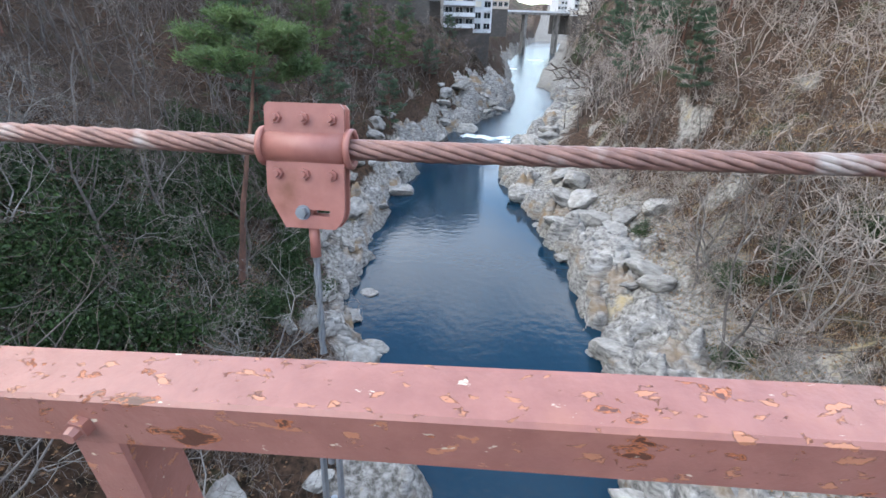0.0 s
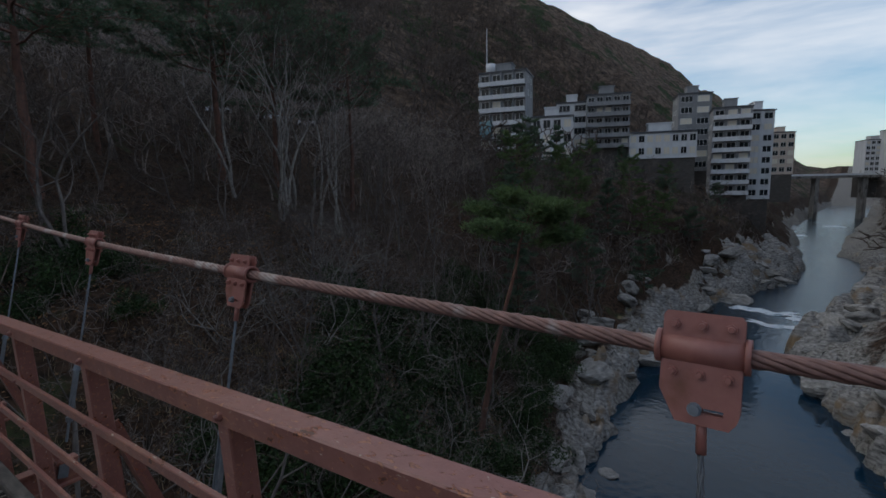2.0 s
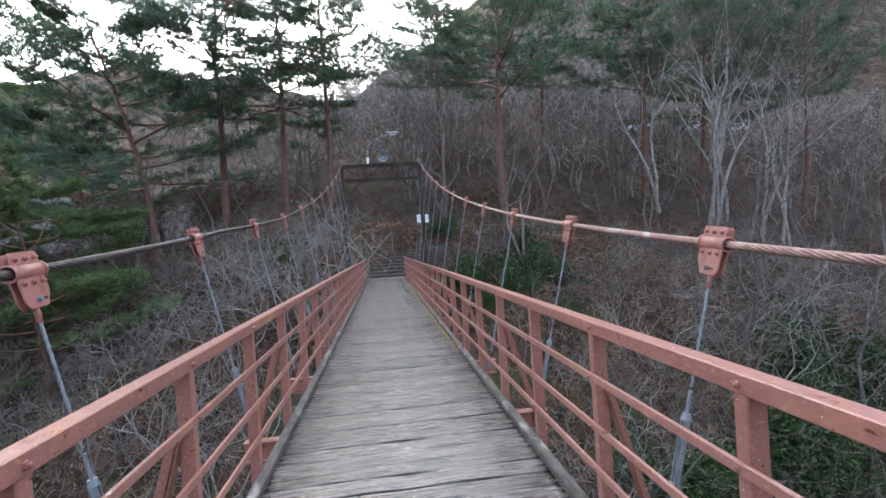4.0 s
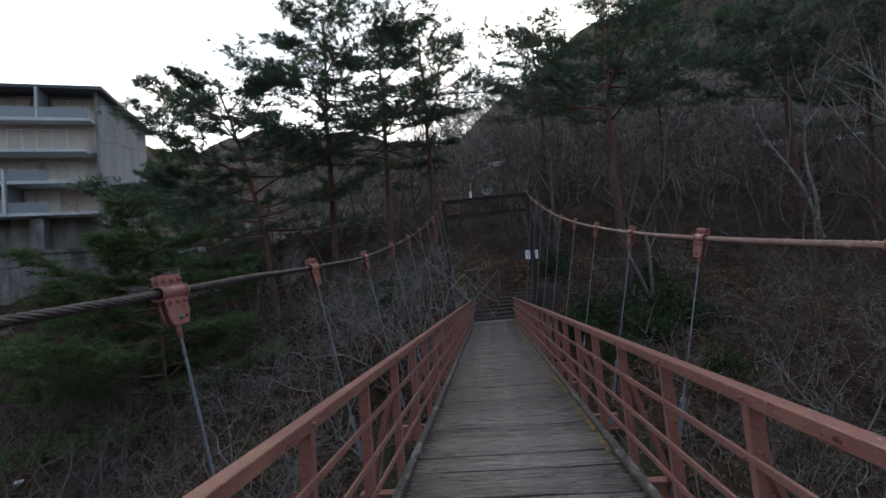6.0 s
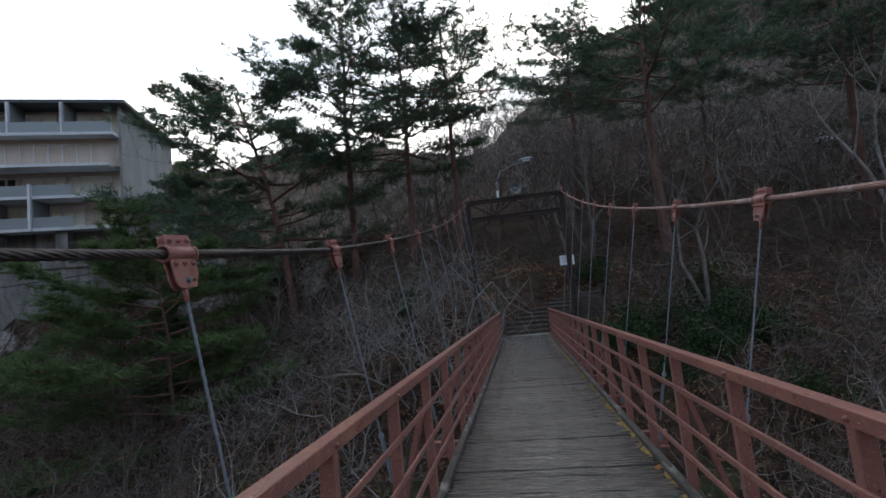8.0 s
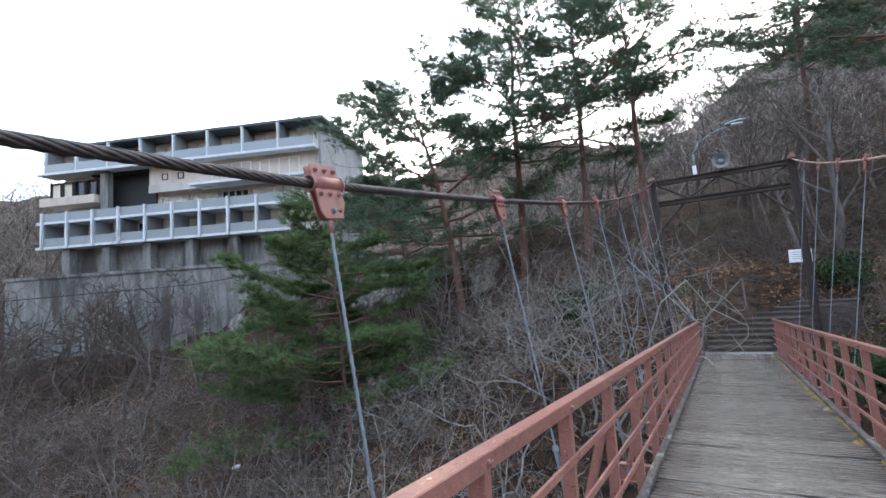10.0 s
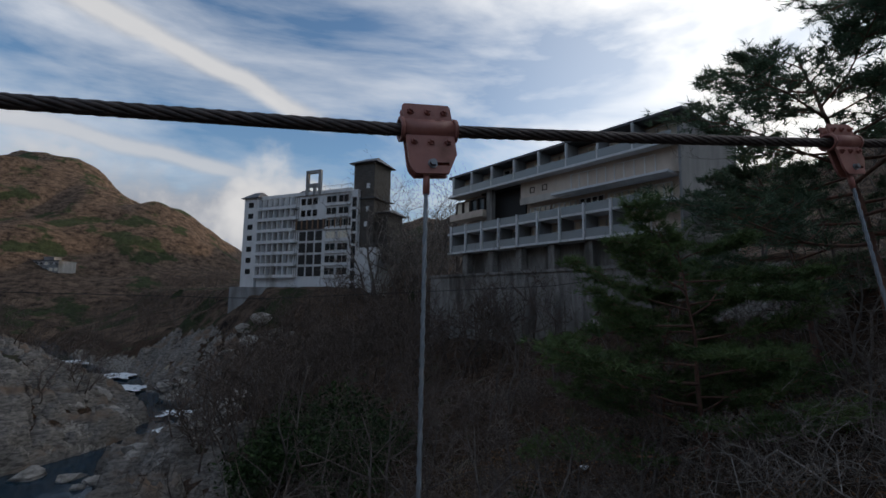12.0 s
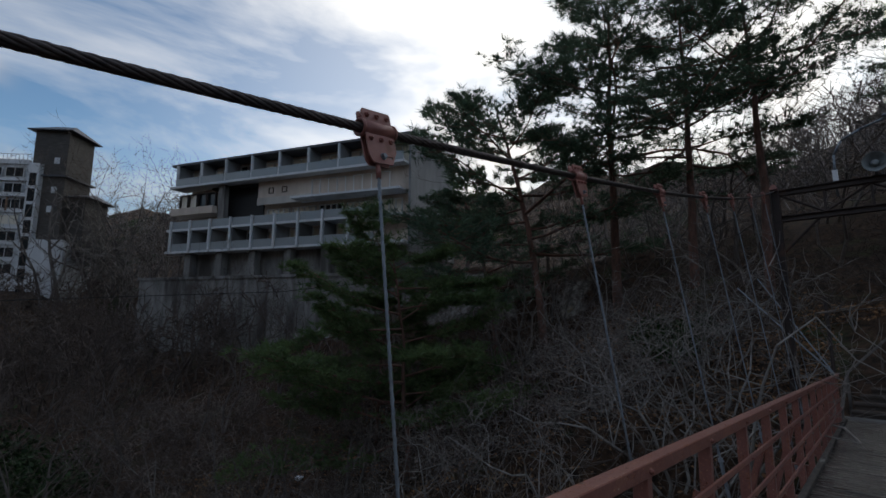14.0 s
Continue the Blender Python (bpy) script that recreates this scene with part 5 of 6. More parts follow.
    for k, (x, z) in enumerate(((3.6, 28.2), (3.6, 22.5), (3.2, 18.8), (3.4, 11.0), (4.6, 7.0))):
        put("tower_window", Build().box(L + x, L + x + 0.9, 1.5 if z > 15 else 0.5, 1.6 if z > 15 else 0.6, z, z + 1.2).mesh("tower_window", BALCONY), root)
    put("podium", Build().box(-1, L - 8, -3, 0.8, -12, z0 - 2.6).mesh("podium", GREY_WALL), root)


WOOD_BAND = mat("worn_brown_boards", (0.16, 0.09, 0.055), (0.3, 0.19, 0.12), 0.85, 0, 3)
white_hotel()
block("hotel", "broad white lodge with a dark roof on the far slope", 139.0, -341.0, 15.0, 22.0, 20, 12, 157, 2, 6, GREY_WALL, seed=31, side_bays=1)

# ---- parked cars on the road above, and a wire over the river ----
def parked_car(x, y, z, yaw, label):
    root = thing("parked_car", label, "car", pose(x, y, z, 0, 0, yaw), "cars parked on the hillside road")
    b = Build().slab([(-1.9, 0.35), (1.9, 0.35), (1.95, 0.75), (1.5, 0.92), (1.0, 1.42), (-1.2, 1.45), (-1.75, 0.95), (-1.95, 0.8)], -0.78, 0.78)
    body = put("body", b.mesh("body", CAR_WHITE), root)
    put("side_window", Build().slab([(-1.3, 0.95), (1.2, 0.95), (0.9, 1.34), (-1.1, 1.36)], -0.79, 0.79).mesh("side_window", GLASS), body)
    for wx in (-1.2, 1.2):
        for wy in (-0.72, 0.72):
            put("wheel", Build().tube((wx, wy - 0.1, 0.32), (wx, wy + 0.1, 0.32), 0.32, 0.32, 14).mesh("wheel", DARK), root)


wire = thing("overhead_wire", "thin dark cable strung across the gorge", "wire")
wb = Build()
pts = [(62.0, -61.0, 4.2), (39.0, -55.0, 2.3), (16.1, -49.0, 1.2), (-7.3, -42.8, 0.95), (-30.5, -36.3, 2.4), (-44.5, -32.4, 4.4)]
for a, c in zip(pts, pts[1:]):
    wb.tube(a, c, 0.03, 0.03, 5)
put("cable", wb.mesh("cable", DARK), wire)


# ---- vegetation ----
def tube_mesh(name, p0, p1, r0, r1, material, sides=3):
    """One mesh of many short tapered twigs: arrays of start, end and radii."""
    d = p1 - p0
    d = d / (np.linalg.norm(d, axis=1)[:, None] + 1e-9)
    ref = np.where(np.abs(d[:, 2:3]) > 0.9, np.array([[1.0, 0, 0]]), np.array([[0, 0, 1.0]]))
    u = np.cross(d, ref)
    u /= np.linalg.norm(u, axis=1)[:, None]
    v = np.cross(d, u)
    rings = []
    for p, r in ((p0, r0), (p1, r1)):
        for k in range(sides):
            a = 2 * np.pi * k / sides
            rings.append(p + r[:, None] * (np.cos(a) * u + np.sin(a) * v))
    verts = np.stack(rings, 1).reshape(-1, 3)
    base = np.arange(len(p0))[:, None] * 2 * sides
    faces = np.concatenate([np.stack([base[:, 0] + k, base[:, 0] + (k + 1) % sides, base[:, 0] + sides + (k + 1) % sides, base[:, 0] + sides + k], 1) for k in range(sides)])
    return raw_mesh(name, verts, faces, material)


def grow(r, start, way, length, radius, level, out, steps=5, kids=5, up=0.12, wob=0.22, spread=0.9, trunk_free=0.35, thin=0.011):
    """A branch as short segments, with side branches, into out: (level, p0, p1, r0, r1)."""
    p, w = np.array(start, dtype=float), np.array(way, dtype=float)
    w /= np.linalg.norm(w)
    nodes = []
    for i in range(steps):
        w2 = w + r.normal(0, wob, 3) + np.array((0, 0, up))
        w2 /= np.linalg.norm(w2)
        q = p + w2 * length / steps
        ra, rb = radius * (1 - 0.75 * i / steps), radius * (1 - 0.75 * (i + 1) / steps)
        out.append((level, p.copy(), q.copy(), ra, rb))
        nodes.append((i, q.copy(), w2.copy(), rb))
        p, w = q, w2
    if level <= 0:
        return
    for j in range(kids):
        f = trunk_free + (1 - trunk_free) * (j + r.random()) / kids
        i, q, w2, rb = nodes[min(int(f * steps), steps - 1)]
        side = r.normal(0, 1, 3)
        side -= w2 * side.dot(w2)
        side /= np.linalg.norm(side)
        way2 = w2 * (1 - 0.45 * spread) + side * spread
        grow(r, q, way2, length * (0.62 - 0.25 * f) * r.uniform(0.8, 1.2), max(rb * 0.62, thin), level - 1, out, 3, max(3, kids - 1), up, wob, spread, 0.2, thin)


def split(segs, lo, hi):
    s = [x for x in segs if lo <= x[0] <= hi]
    return tuple(np.array([x[k] for x in s]) for k in (1, 2, 3, 4))


def bare_tree(seed, h, stems=1, levels=3, kids=6, radius=0.11, spread=0.85, lean=0.12, free=0.3, wob=0.18):
    r = np.random.default_rng(seed)
    out = []
    for s in range(stems):
        a = r.uniform(0, 2 * np.pi)
        grow(r, (0.15 * s * np.cos(a), 0.15 * s * np.sin(a), -0.3), (lean * (1 + 1.6 * (stems > 1)) * np.cos(a), lean * (1 + 1.6 * (stems > 1)) * np.sin(a), 1), h * r.uniform(0.8, 1.05), radius, levels, out, 8, kids, 0.10, wob, spread, free)
    return out, levels


TREES = []
TREE_H = 8.0
for seed, stems, kids, radius, spread, free in ((11, 1, 7, 0.13, 0.9, 0.3), (12, 2, 5, 0.10, 0.8, 0.3), (13, 3, 4, 0.085, 0.75, 0.25), (14, 1, 7, 0.12, 1.0, 0.2), (15, 2, 5, 0.09, 0.95, 0.2)):
    segs, lv = bare_tree(seed, TREE_H, stems, 3, kids, radius, spread, 0.14, free)
    trunk = tube_mesh("trunk", *split(segs, 2, 3), BARK, 6)
    twigs = tube_mesh("crown", *split(segs, 0, 1), TWIG, 3)
    TREES.append((trunk, twigs))
pale, lv = bare_tree(31, TREE_H * 1.4, 2, 3, 6, 0.105, 0.6, 0.06, 0.4)
PALE_TREE = (tube_mesh("trunk", *split(pale, 2, 3), BIRCH, 6), tube_mesh("crown", *split(pale, 0, 1), TWIG, 3))


def ground_at(x, y):
    return float(height(x, y))


def plant_tree(meshes, x, y, scale, turn, label, group="bare trees on the slopes", name="bare_tree", z=None, tilt=0.0):
    root = thing(name, label, "tree", pose(x, y, (ground_at(x, y) if z is None else z) - 0.05, tilt, 0, turn) @ Matrix.Diagonal((scale, scale, scale, 1)), group)
    put("trunk", meshes[0], root)
    put("crown", meshes[1], root)
    return root


# red pines: bent trunk, limbs that fan out flat, sprays of needle tufts
def needle_tufts(r, centres, ways, per, length, width):
    """A brush of thin blades round each shoot's tip."""
    n = len(centres) * per
    c = np.repeat(centres, per, 0) + r.normal(0, 0.05, (n, 3))
    w = np.repeat(ways, per, 0) * 0.55 + r.normal(0, 0.62, (n, 3)) * np.array((1, 1, 0.62)) + np.array((0, 0, 0.28))
    w /= np.linalg.norm(w, axis=1)[:, None]
    side = np.cross(w, r.normal(0, 1, (n, 3)))
    side /= np.linalg.norm(side, axis=1)[:, None]
    ln = length * r.uniform(0.6, 1.25, (n, 1))
    verts = np.stack([c - side * width, c + side * width, c + w * ln + side * width * 0.3], 1).reshape(-1, 3)
    return verts, np.arange(3 * n).reshape(-1, 3)


def pine(seed, h, bare=0.5, limbs=18, reach=3.4, per=11, needles=None, lean=(0.0, 0.0), crown="umbrella", tuft=0.27, width=0.02, fan=7, droop=0.0, thick=0.0145):
    """Trunk and crown meshes; the crown widens by its habit: umbrella, layered or cone."""
    r = np.random.default_rng(seed)
    out, tips, ways = [], [], []
    n = 14
    p = np.array((0.0, 0, -0.6))
    nodes = [p.copy()]
    bend = r.normal(0, 0.05, 2)
    for i in range(n):
        f = i / n
        w = np.array((lean[0] * (0.4 + 1.2 * f) + bend[0] * math.sin(5 * f) + r.normal(0, 0.045), lean[1] * (0.4 + 1.2 * f) + bend[1] * math.cos(4 * f) + r.normal(0, 0.045), 1.0))
        q = p + w / np.linalg.norm(w) * (h + 0.6) / n
        out.append((3, p.copy(), q.copy(), thick * h * (1 - 0.82 * f), thick * h * (1 - 0.82 * (i + 1) / n)))
        p = q
        nodes.append(p.copy())
    for k in range(limbs):
        t = (k + 0.6 * r.random()) / limbs
        f = bare + (0.99 - bare) * t
        i = min(int(f * n), n - 1)
        base = nodes[i] + (nodes[i + 1] - nodes[i]) * (f * n - i)
        a = 2.4 * k + r.normal(0, 0.35)
        wide = {"umbrella": 0.55 + 0.6 * math.sin(math.pi * min(1.0, 0.3 + 0.75 * t)), "layered": 1.05 - 0.62 * t ** 1.5, "cone": 1.08 - 0.95 * t}[crown]
        ln = reach * wide * r.uniform(0.65, 1.15)
        rise = -droop + (0.05 + 0.5 * t ** 2) * r.uniform(0.3, 1.2)
        d = np.array((math.cos(a), math.sin(a), rise))
        q = base.copy()
        steps = 6
        for st in range(steps):
            d = d + r.normal(0, 0.16, 3) * np.array((1, 1, 0.7)) + np.array((0, 0, 0.05))
            q2 = q + d / np.linalg.norm(d) * ln / steps
            rad = (0.006 + 0.0105 * ln) * (1 - st / (steps + 0.7))
            out.append((2, q.copy(), q2.copy(), rad, rad * 0.82))
            q = q2
            if st < 1:
                continue
            flat = math.atan2(d[1], d[0])
            for m in range(fan):
                b = flat + (1 if m % 2 else -1) * r.uniform(0.35, 1.25)
                bl = (0.35 + ln * r.uniform(0.10, 0.26)) * (1.2 - 0.08 * st)
                u = np.array((math.cos(b), math.sin(b), r.uniform(-0.05, 0.28)))
                mid, end = q + u * bl * 0.5 + r.normal(0, 0.04, 3), q + u * bl + np.array((0, 0, 0.06 * bl))
                out.append((1, q.copy(), mid, 0.012, 0.009))
                out.append((1, mid, end, 0.009, 0.005))
                for g in range(4):
                    tips.append(mid + (end - mid) * (g - 0.6) / 2.4 + r.normal(0, 0.16, 3) * np.array((1, 1, 0.4)))
                    ways.append(u)
        tips.append(q)
        ways.append(d)
    for m in range(16):
        tips.append(nodes[-1] + r.normal(0, 0.3, 3) * np.array((1, 1, 0.5)))
        ways.append(np.array((0, 0, 1.0)))
    verts, faces = needle_tufts(r, np.array(tips), np.array(ways), per, tuft, width)
    return tube_mesh("trunk", *split(out, 1, 3), PINE_BARK, 6 if h > 11 else 5), raw_mesh("crown", verts, faces, needles or NEEDLES)


FAT_PINE = pine(51, 15, 0.55, 24, 6.2, 13, crown="umbrella", thick=0.022, tuft=0.32)
TALL_PINE = pine(52, 15, 0.58, 17, 4.8, 11, crown="umbrella", fan=6, thick=0.015, tuft=0.30)
DENSE_PINE = pine(53, 16, 0.42, 25, 6.2, 13, crown="umbrella", thick=0.016, tuft=0.34)
LEANING_PINE = pine(57, 12.5, 0.38, 23, 6.0, 13, lean=(0.02, -0.2), crown="umbrella", thick=0.018, tuft=0.34)
WIDE_PINE = pine(54, 11, 0.24, 27, 7.0, 14, FRESH_NEEDLES, (0.10, -0.02), "layered", 0.36, 0.024, 9, 0.06)
SMALL_PINE = pine(55, 9, 0.85, 8, 1.5, 11, FRESH_NEEDLES, (0.17, 0.02), "umbrella", 0.22, 0.018)
CONIFERS = [pine(56, 12, 0.16, 26, 3.2, 7, NEEDLES, (0.02, 0), "cone", 0.38, 0.04, 4), pine(58, 12, 0.22, 24, 3.6, 7, NEEDLES, (0, 0.03), "layered", 0.38, 0.04, 4),
            pine(59, 12, 0.3, 20, 3.8, 8, FRESH_NEEDLES, (0.04, 0), "layered", 0.38, 0.04, 4)]
TANGLES = []
for seed, stems in ((81, 4), (82, 3), (83, 5)):
    segs, lv = bare_tree(seed, 6.0, stems, 3, 6, 0.045, 1.15, 0.42, 0.1, 0.36)
    TANGLES.append((tube_mesh("trunk", *split(segs, 2, 3), BIRCH, 6), tube_mesh("crown", *split(segs, 0, 1), PALE_TWIG, 3)))

for meshes, tall, x, y, top, turn, lab in ((FAT_PINE, 15, -38.0, 9.5, 19.0, 40, "tall red pine with a stout bare russet trunk and spreading crown"),
                                           (TALL_PINE, 15, -38.0, -3.8, 18.8, 10, "slender red pine with a long bare trunk and sparse limbs"),
                                           (DENSE_PINE, 16, -38.4, -7.2, 19.6, 150, "dense red pine with a layered dark crown"),
                                           (DENSE_PINE, 16, -39.4, -11.6, 21.2, 20, "dense red pine with a layered dark crown"),
                                           (LEANING_PINE, 12.5, -38.0, -16.0, 16.8, 0, "leaning red pine with flat layered needle sprays"),
                                           (LEANING_PINE, 12.5, -39.0, -20.5, 10.0, 30, "leaning red pine with flat layered needle sprays"),
                                           (TALL_PINE, 15, -45.5, 15.5, 22.0, 200, "slender red pine with a long bare trunk and sparse limbs"),
                                           (FAT_PINE, 15, -43.0, 24.5, 21.0, 100, "tall red pine with a stout bare russet trunk and spreading crown"),
                                           (DENSE_PINE, 16, -47.0, 33.0, 23.0, 80, "dense red pine with a layered dark crown"),
                                           (TALL_PINE, 15, -40.0, 38.0, 19.0, 300, "slender red pine with a long bare trunk and sparse limbs"),
                                           (FAT_PINE, 15, -50.0, 6.0, 22.5, 260, "tall red pine with a stout bare russet trunk and spreading crown")):
    plant_tree(meshes, x, y, (top - ground_at(x, y)) / (tall + 0.4), turn, lab, "red pines on the west bank", "red_pine")
plant_tree(WIDE_PINE, -26.4, -16.4, (3.8 - ground_at(-26.4, -16.4)) / 11.3, 0, "spreading light green pine leaning over the gorge", "", "spreading_pine")
plant_tree(WIDE_PINE, -29.6, -22.6, (1.8 - ground_at(-29.6, -22.6)) / 11.3, 130, "spreading light green pine leaning over the gorge", "", "spreading_pine")
plant_tree(SMALL_PINE, -12.9, 21.4, (2.0 - ground_at(-12.9, 21.4)) / 9.3, 0, "small pine with a russet trunk and fresh green sprays", "", "small_pine")
CONIFER_SPOTS = ((-27, 52, 11, 0), (-20, 60, 9, 80), (-33, 66, 12, 160), (-24, 82, 11, 30), (-36, 88, 12, 210), (-18, 96, 10, 100), (-44, 97, 9, 20), (-29, 108, 9, 60), (-22, 118, 8, 10), (-12, 126, 7, 50), (-40, 114, 8, 170),
                 (-22, 44, 9, 15), (-30, 58, 10, 75), (-26, 72, 11, 130), (-30, 78, 11, 190), (-20, 88, 9, 250), (-25, 98, 10, 310), (-34, 100, 9, 40), (-14, 104, 8, 95), (-20, 108, 8, 155), (-40, 82, 13, 215), (-50, 92, 9, 275), (-16, 74, 8, 335),
                 (29, 55, 9, 100), (33, 66, 11, 150), (25, 74, 10, 200), (42, 80, 12, 250), (30, 96, 11, 20), (46, 104, 12, 60), (58, 92, 12, 90), (38, 125, 11, 140), (21, 56, 7, 45), (36, 54, 9, 185), (27, 84, 11, 275), (35, 110, 11, 5),
                 (26, 64, 9, 310), (31, 76, 11, 65), (22, 88, 9, 125), (36, 92, 12, 185), (42, 68, 11, 245), (50, 84, 12, 305), (30, 118, 11, 35), (44, 118, 12, 155), (54, 112, 12, 220), (64, 104, 12, 280), (52, 132, 12, 340), (38, 170, 12, 70), (44, 190, 13, 130), (33, 152, 11, 200), (30, 138, 11, 260), (47, 160, 12, 20), (-47, -30, 10, 70))
for x, y, h, turn in CONIFER_SPOTS:
    plant_tree(CONIFERS[int(turn / 5) % 3], x, y, h / (12 if x < 0 else 9.5), turn, "dark green conifer among bare trees on the slope", "conifers on the slopes", "conifer")

# bare trees
rng = np.random.default_rng(77)


def clear_of_buildings(x, y):
    a, c, p = np.array((-31.6, -64.2)), np.array((-43.2, -34.5)), np.array((x, y))
    u = c - a
    t = np.clip((p - a).dot(u) / u.dot(u), -0.15, 1.1)
    q = p - (a + t * u)
    if np.hypot(*q) < 3.6 or (np.hypot(*q) < 17 and q[0] * -u[1] + q[1] * u[0] > 0):
        return False
    if np.hypot(x + 8, y + 125) < 24:
        return False
    for bx, by, br in ((-57, 110, 9), (-44, 110, 7), (-38, 128, 8), (-47, 129, 6), (-25, 131, 9), (-11, 145, 6), (-5, 150, 5)):
        if np.hypot(x - bx, y - by) < br + 2:
            return False
    return True


def top_limit(x, y):
    """How high trees reach: the gorge stays open along the bridge and over the river."""
    if abs(y) < 3.5 and x > -27:
        return -2.6
    if abs(y) < 2.2 and x > -36:
        return -50
    if abs(y) < 7 and x > -20:
        return -1.5
    if y < -4 and x > -24:
        return -2.0 - 0.02 * abs(y) if y > -28 else 1.0
    if y < -4 and x > -30:
        return 2.0
    if -75 < y <= -30 and x < -24:
        return 3.5
    if y > 4 and x > -17:
        return -2.5
    if y > 80 and x < 10:
        return 9.0
    return 99


planted = 0
spots = []
tries = 0
while planted < 240 and tries < 9000:
    tries += 1
    if rng.random() < 0.6:
        x, y = rng.uniform(-60, -8), rng.uniform(-42, 75)
    elif rng.random() < 0.8:
        x, y = rng.uniform(12, 60), rng.uniform(8, 95)
    else:
        x, y = rng.uniform(-10, 40), rng.uniform(-60, -14)
    dw, de = river_distance(x, y)
    if -36 < x < -18 and abs(y) < 15 and (x > -28 or rng.random() < 0.6):
        continue
    if max(dw, de) < 5 or not clear_of_buildings(x, y):
        continue
    if any((x - a) ** 2 + (y - c) ** 2 < 3.2 for a, c in spots):
        continue
    z = ground_at(x, y)
    h = rng.uniform(5.0, 11.0)
    h = min(h, top_limit(x, y) - z)
    if h < 2.6:
        continue
    spots.append((x, y))
    plant_tree(TREES[rng.integers(5)], x, y, h / (TREE_H * 1.15), rng.uniform(0, 360), "leafless grey-barked tree on the leaf-littered slope", tilt=rng.uniform(-6, 6))
    planted += 1
for x, y, h, turn in ((-34.5, 24.6, 13, 0), (-33.4, 27.5, 12, 50), (-36.2, 26.2, 14, 120), (-32.6, 29.6, 12, 200), (-37.5, 22.5, 12, 260), (-38.5, 29.0, 13, 310)):
    plant_tree(PALE_TREE, x, y, h / 9.2, turn, "pale-barked slender leafless tree in a clump", "pale-barked trees", "bare_tree", tilt=(turn % 7) - 3)
for k, x, y, h, turn in ((0, -36.6, 4.6, 11, 0), (0, -30.6, -56.5, 11.0, 0), (3, -34.0, -49.0, 11.0, 100), (1, -28.6, -61.5, 10.0, 50)):
    plant_tree(TREES[k], x, y, h / (TREE_H * 1.1), turn, "leafless grey tree with crooked branches")
for k, x, y, top, turn in ((1, -25.2, -4.8, 4.6, 80), (2, -27.4, -4.0, 4.8, 220), (0, -24.8, -4.2, 5.2, 0), (1, -22.6, -6.6, 2.4, 60), (2, -27.0, -7.4, 4.4, 120), (0, -20.4, -8.6, 0.4, 200), (1, -29.5, -4.4, 5.0, 250), (2, -18.4, -6.0, -1.0, 310), (0, -23.6, -11.0, 0.6, 30),
                           (1, -16.0, -9.0, -3.4, 90), (2, -20.6, -12.6, -2.4, 150), (1, -14.6, -13.6, -5.6, 270), (0, -10.4, -13.0, -7.4, 20),
                           (2, -16.4, 7.0, -3.6, 140), (0, -19.0, 9.6, -1.6, 190), (1, -13.4, 9.4, -5.6, 240), (0, -11.4, 13.4, -7.0, 350), (1, -14.6, 16.6, -4.8, 45), (2, -20.4, 16.0, 0.4, 105), (0, -22.6, 12.6, 1.2, 165),
                           (1, -17.6, 20.4, -1.8, 225), (2, -11.0, 18.6, -6.0, 285), (0, -24.0, 19.0, 2.4, 345), (1, -8.8, 9.6, -7.4, 15), (2, -21.0, 26.0, 0.6, 75), (0, -27.0, 24.0, 3.6, 135),
                           (1, 15.0, 20.0, -6.0, 40), (2, 18.0, 25.0, -3.6, 90), (0, 21.0, 19.0, -2.0, 150), (1, 23.0, 30.0, -0.6, 210), (2, 17.0, 33.0, -4.0, 260), (1, 20.0, 40.0, -2.0, 10)):
    plant_tree(TANGLES[k], x, y, max(0.3, (top - 0.6 - ground_at(x, y)) / 7.6), turn, "pale leafless tree with tangled crooked branches", "tangled pale trees")
for x, y, h, turn in ((-27, -107, 27, 0), (-32, -106, 26, 70), (-36, -105, 27.5, 140), (-39, -104, 26, 210), (-43, -103, 28, 280), (-47, -102, 25, 300), (-50, -100, 24, 30), (-24, -104, 22, 100)):
    plant_tree(TREES[turn // 70 % 5], x, y, (h - ground_at(x, y)) / (TREE_H * 1.05), turn, "large leafless tree on the skyline between the hotels")


# thickets of shrubs and saplings, joined
def stamp(templates, places, material, name, label, category, fat=1.0):
    """Twig segments of small templates, turned, scaled and set on the ground, in one mesh."""
    P0, P1, R0, R1 = [], [], [], []
    r = np.random.default_rng(5)
    for x, y, z, s in places:
        p0, p1, r0, r1 = templates[r.integers(len(templates))]
        a = r.uniform(0, 6.283)
        m = np.array(((np.cos(a), -np.sin(a), 0), (np.sin(a), np.cos(a), 0), (0, 0, 1))) * s
        o = np.array((x, y, z))
        P0.append(p0 @ m.T + o)
        P1.append(p1 @ m.T + o)
        R0.append(r0 * s ** 0.5 * fat)
        R1.append(r1 * s ** 0.5 * fat)
    me = tube_mesh(name, np.concatenate(P0), np.concatenate(P1), np.concatenate(R0), np.concatenate(R1), material)
    return tagged(put(name, me), label, category, kind="stuff")


SHRUBS = []
for seed in range(7):
    r = np.random.default_rng(200 + seed)
    out = []
    for s in range(5):
        a = r.uniform(0, 6.28)
        grow(r, (0.1 * np.cos(a), 0.1 * np.sin(a), -0.1), (1.0 * np.cos(a), 1.0 * np.sin(a), 1), r.uniform(1.5, 2.6), 0.019, 1, out, 6, 5, 0.0, 0.45, 1.0, 0.15, 0.010)
    SHRUBS.append(split(out, 0, 1))


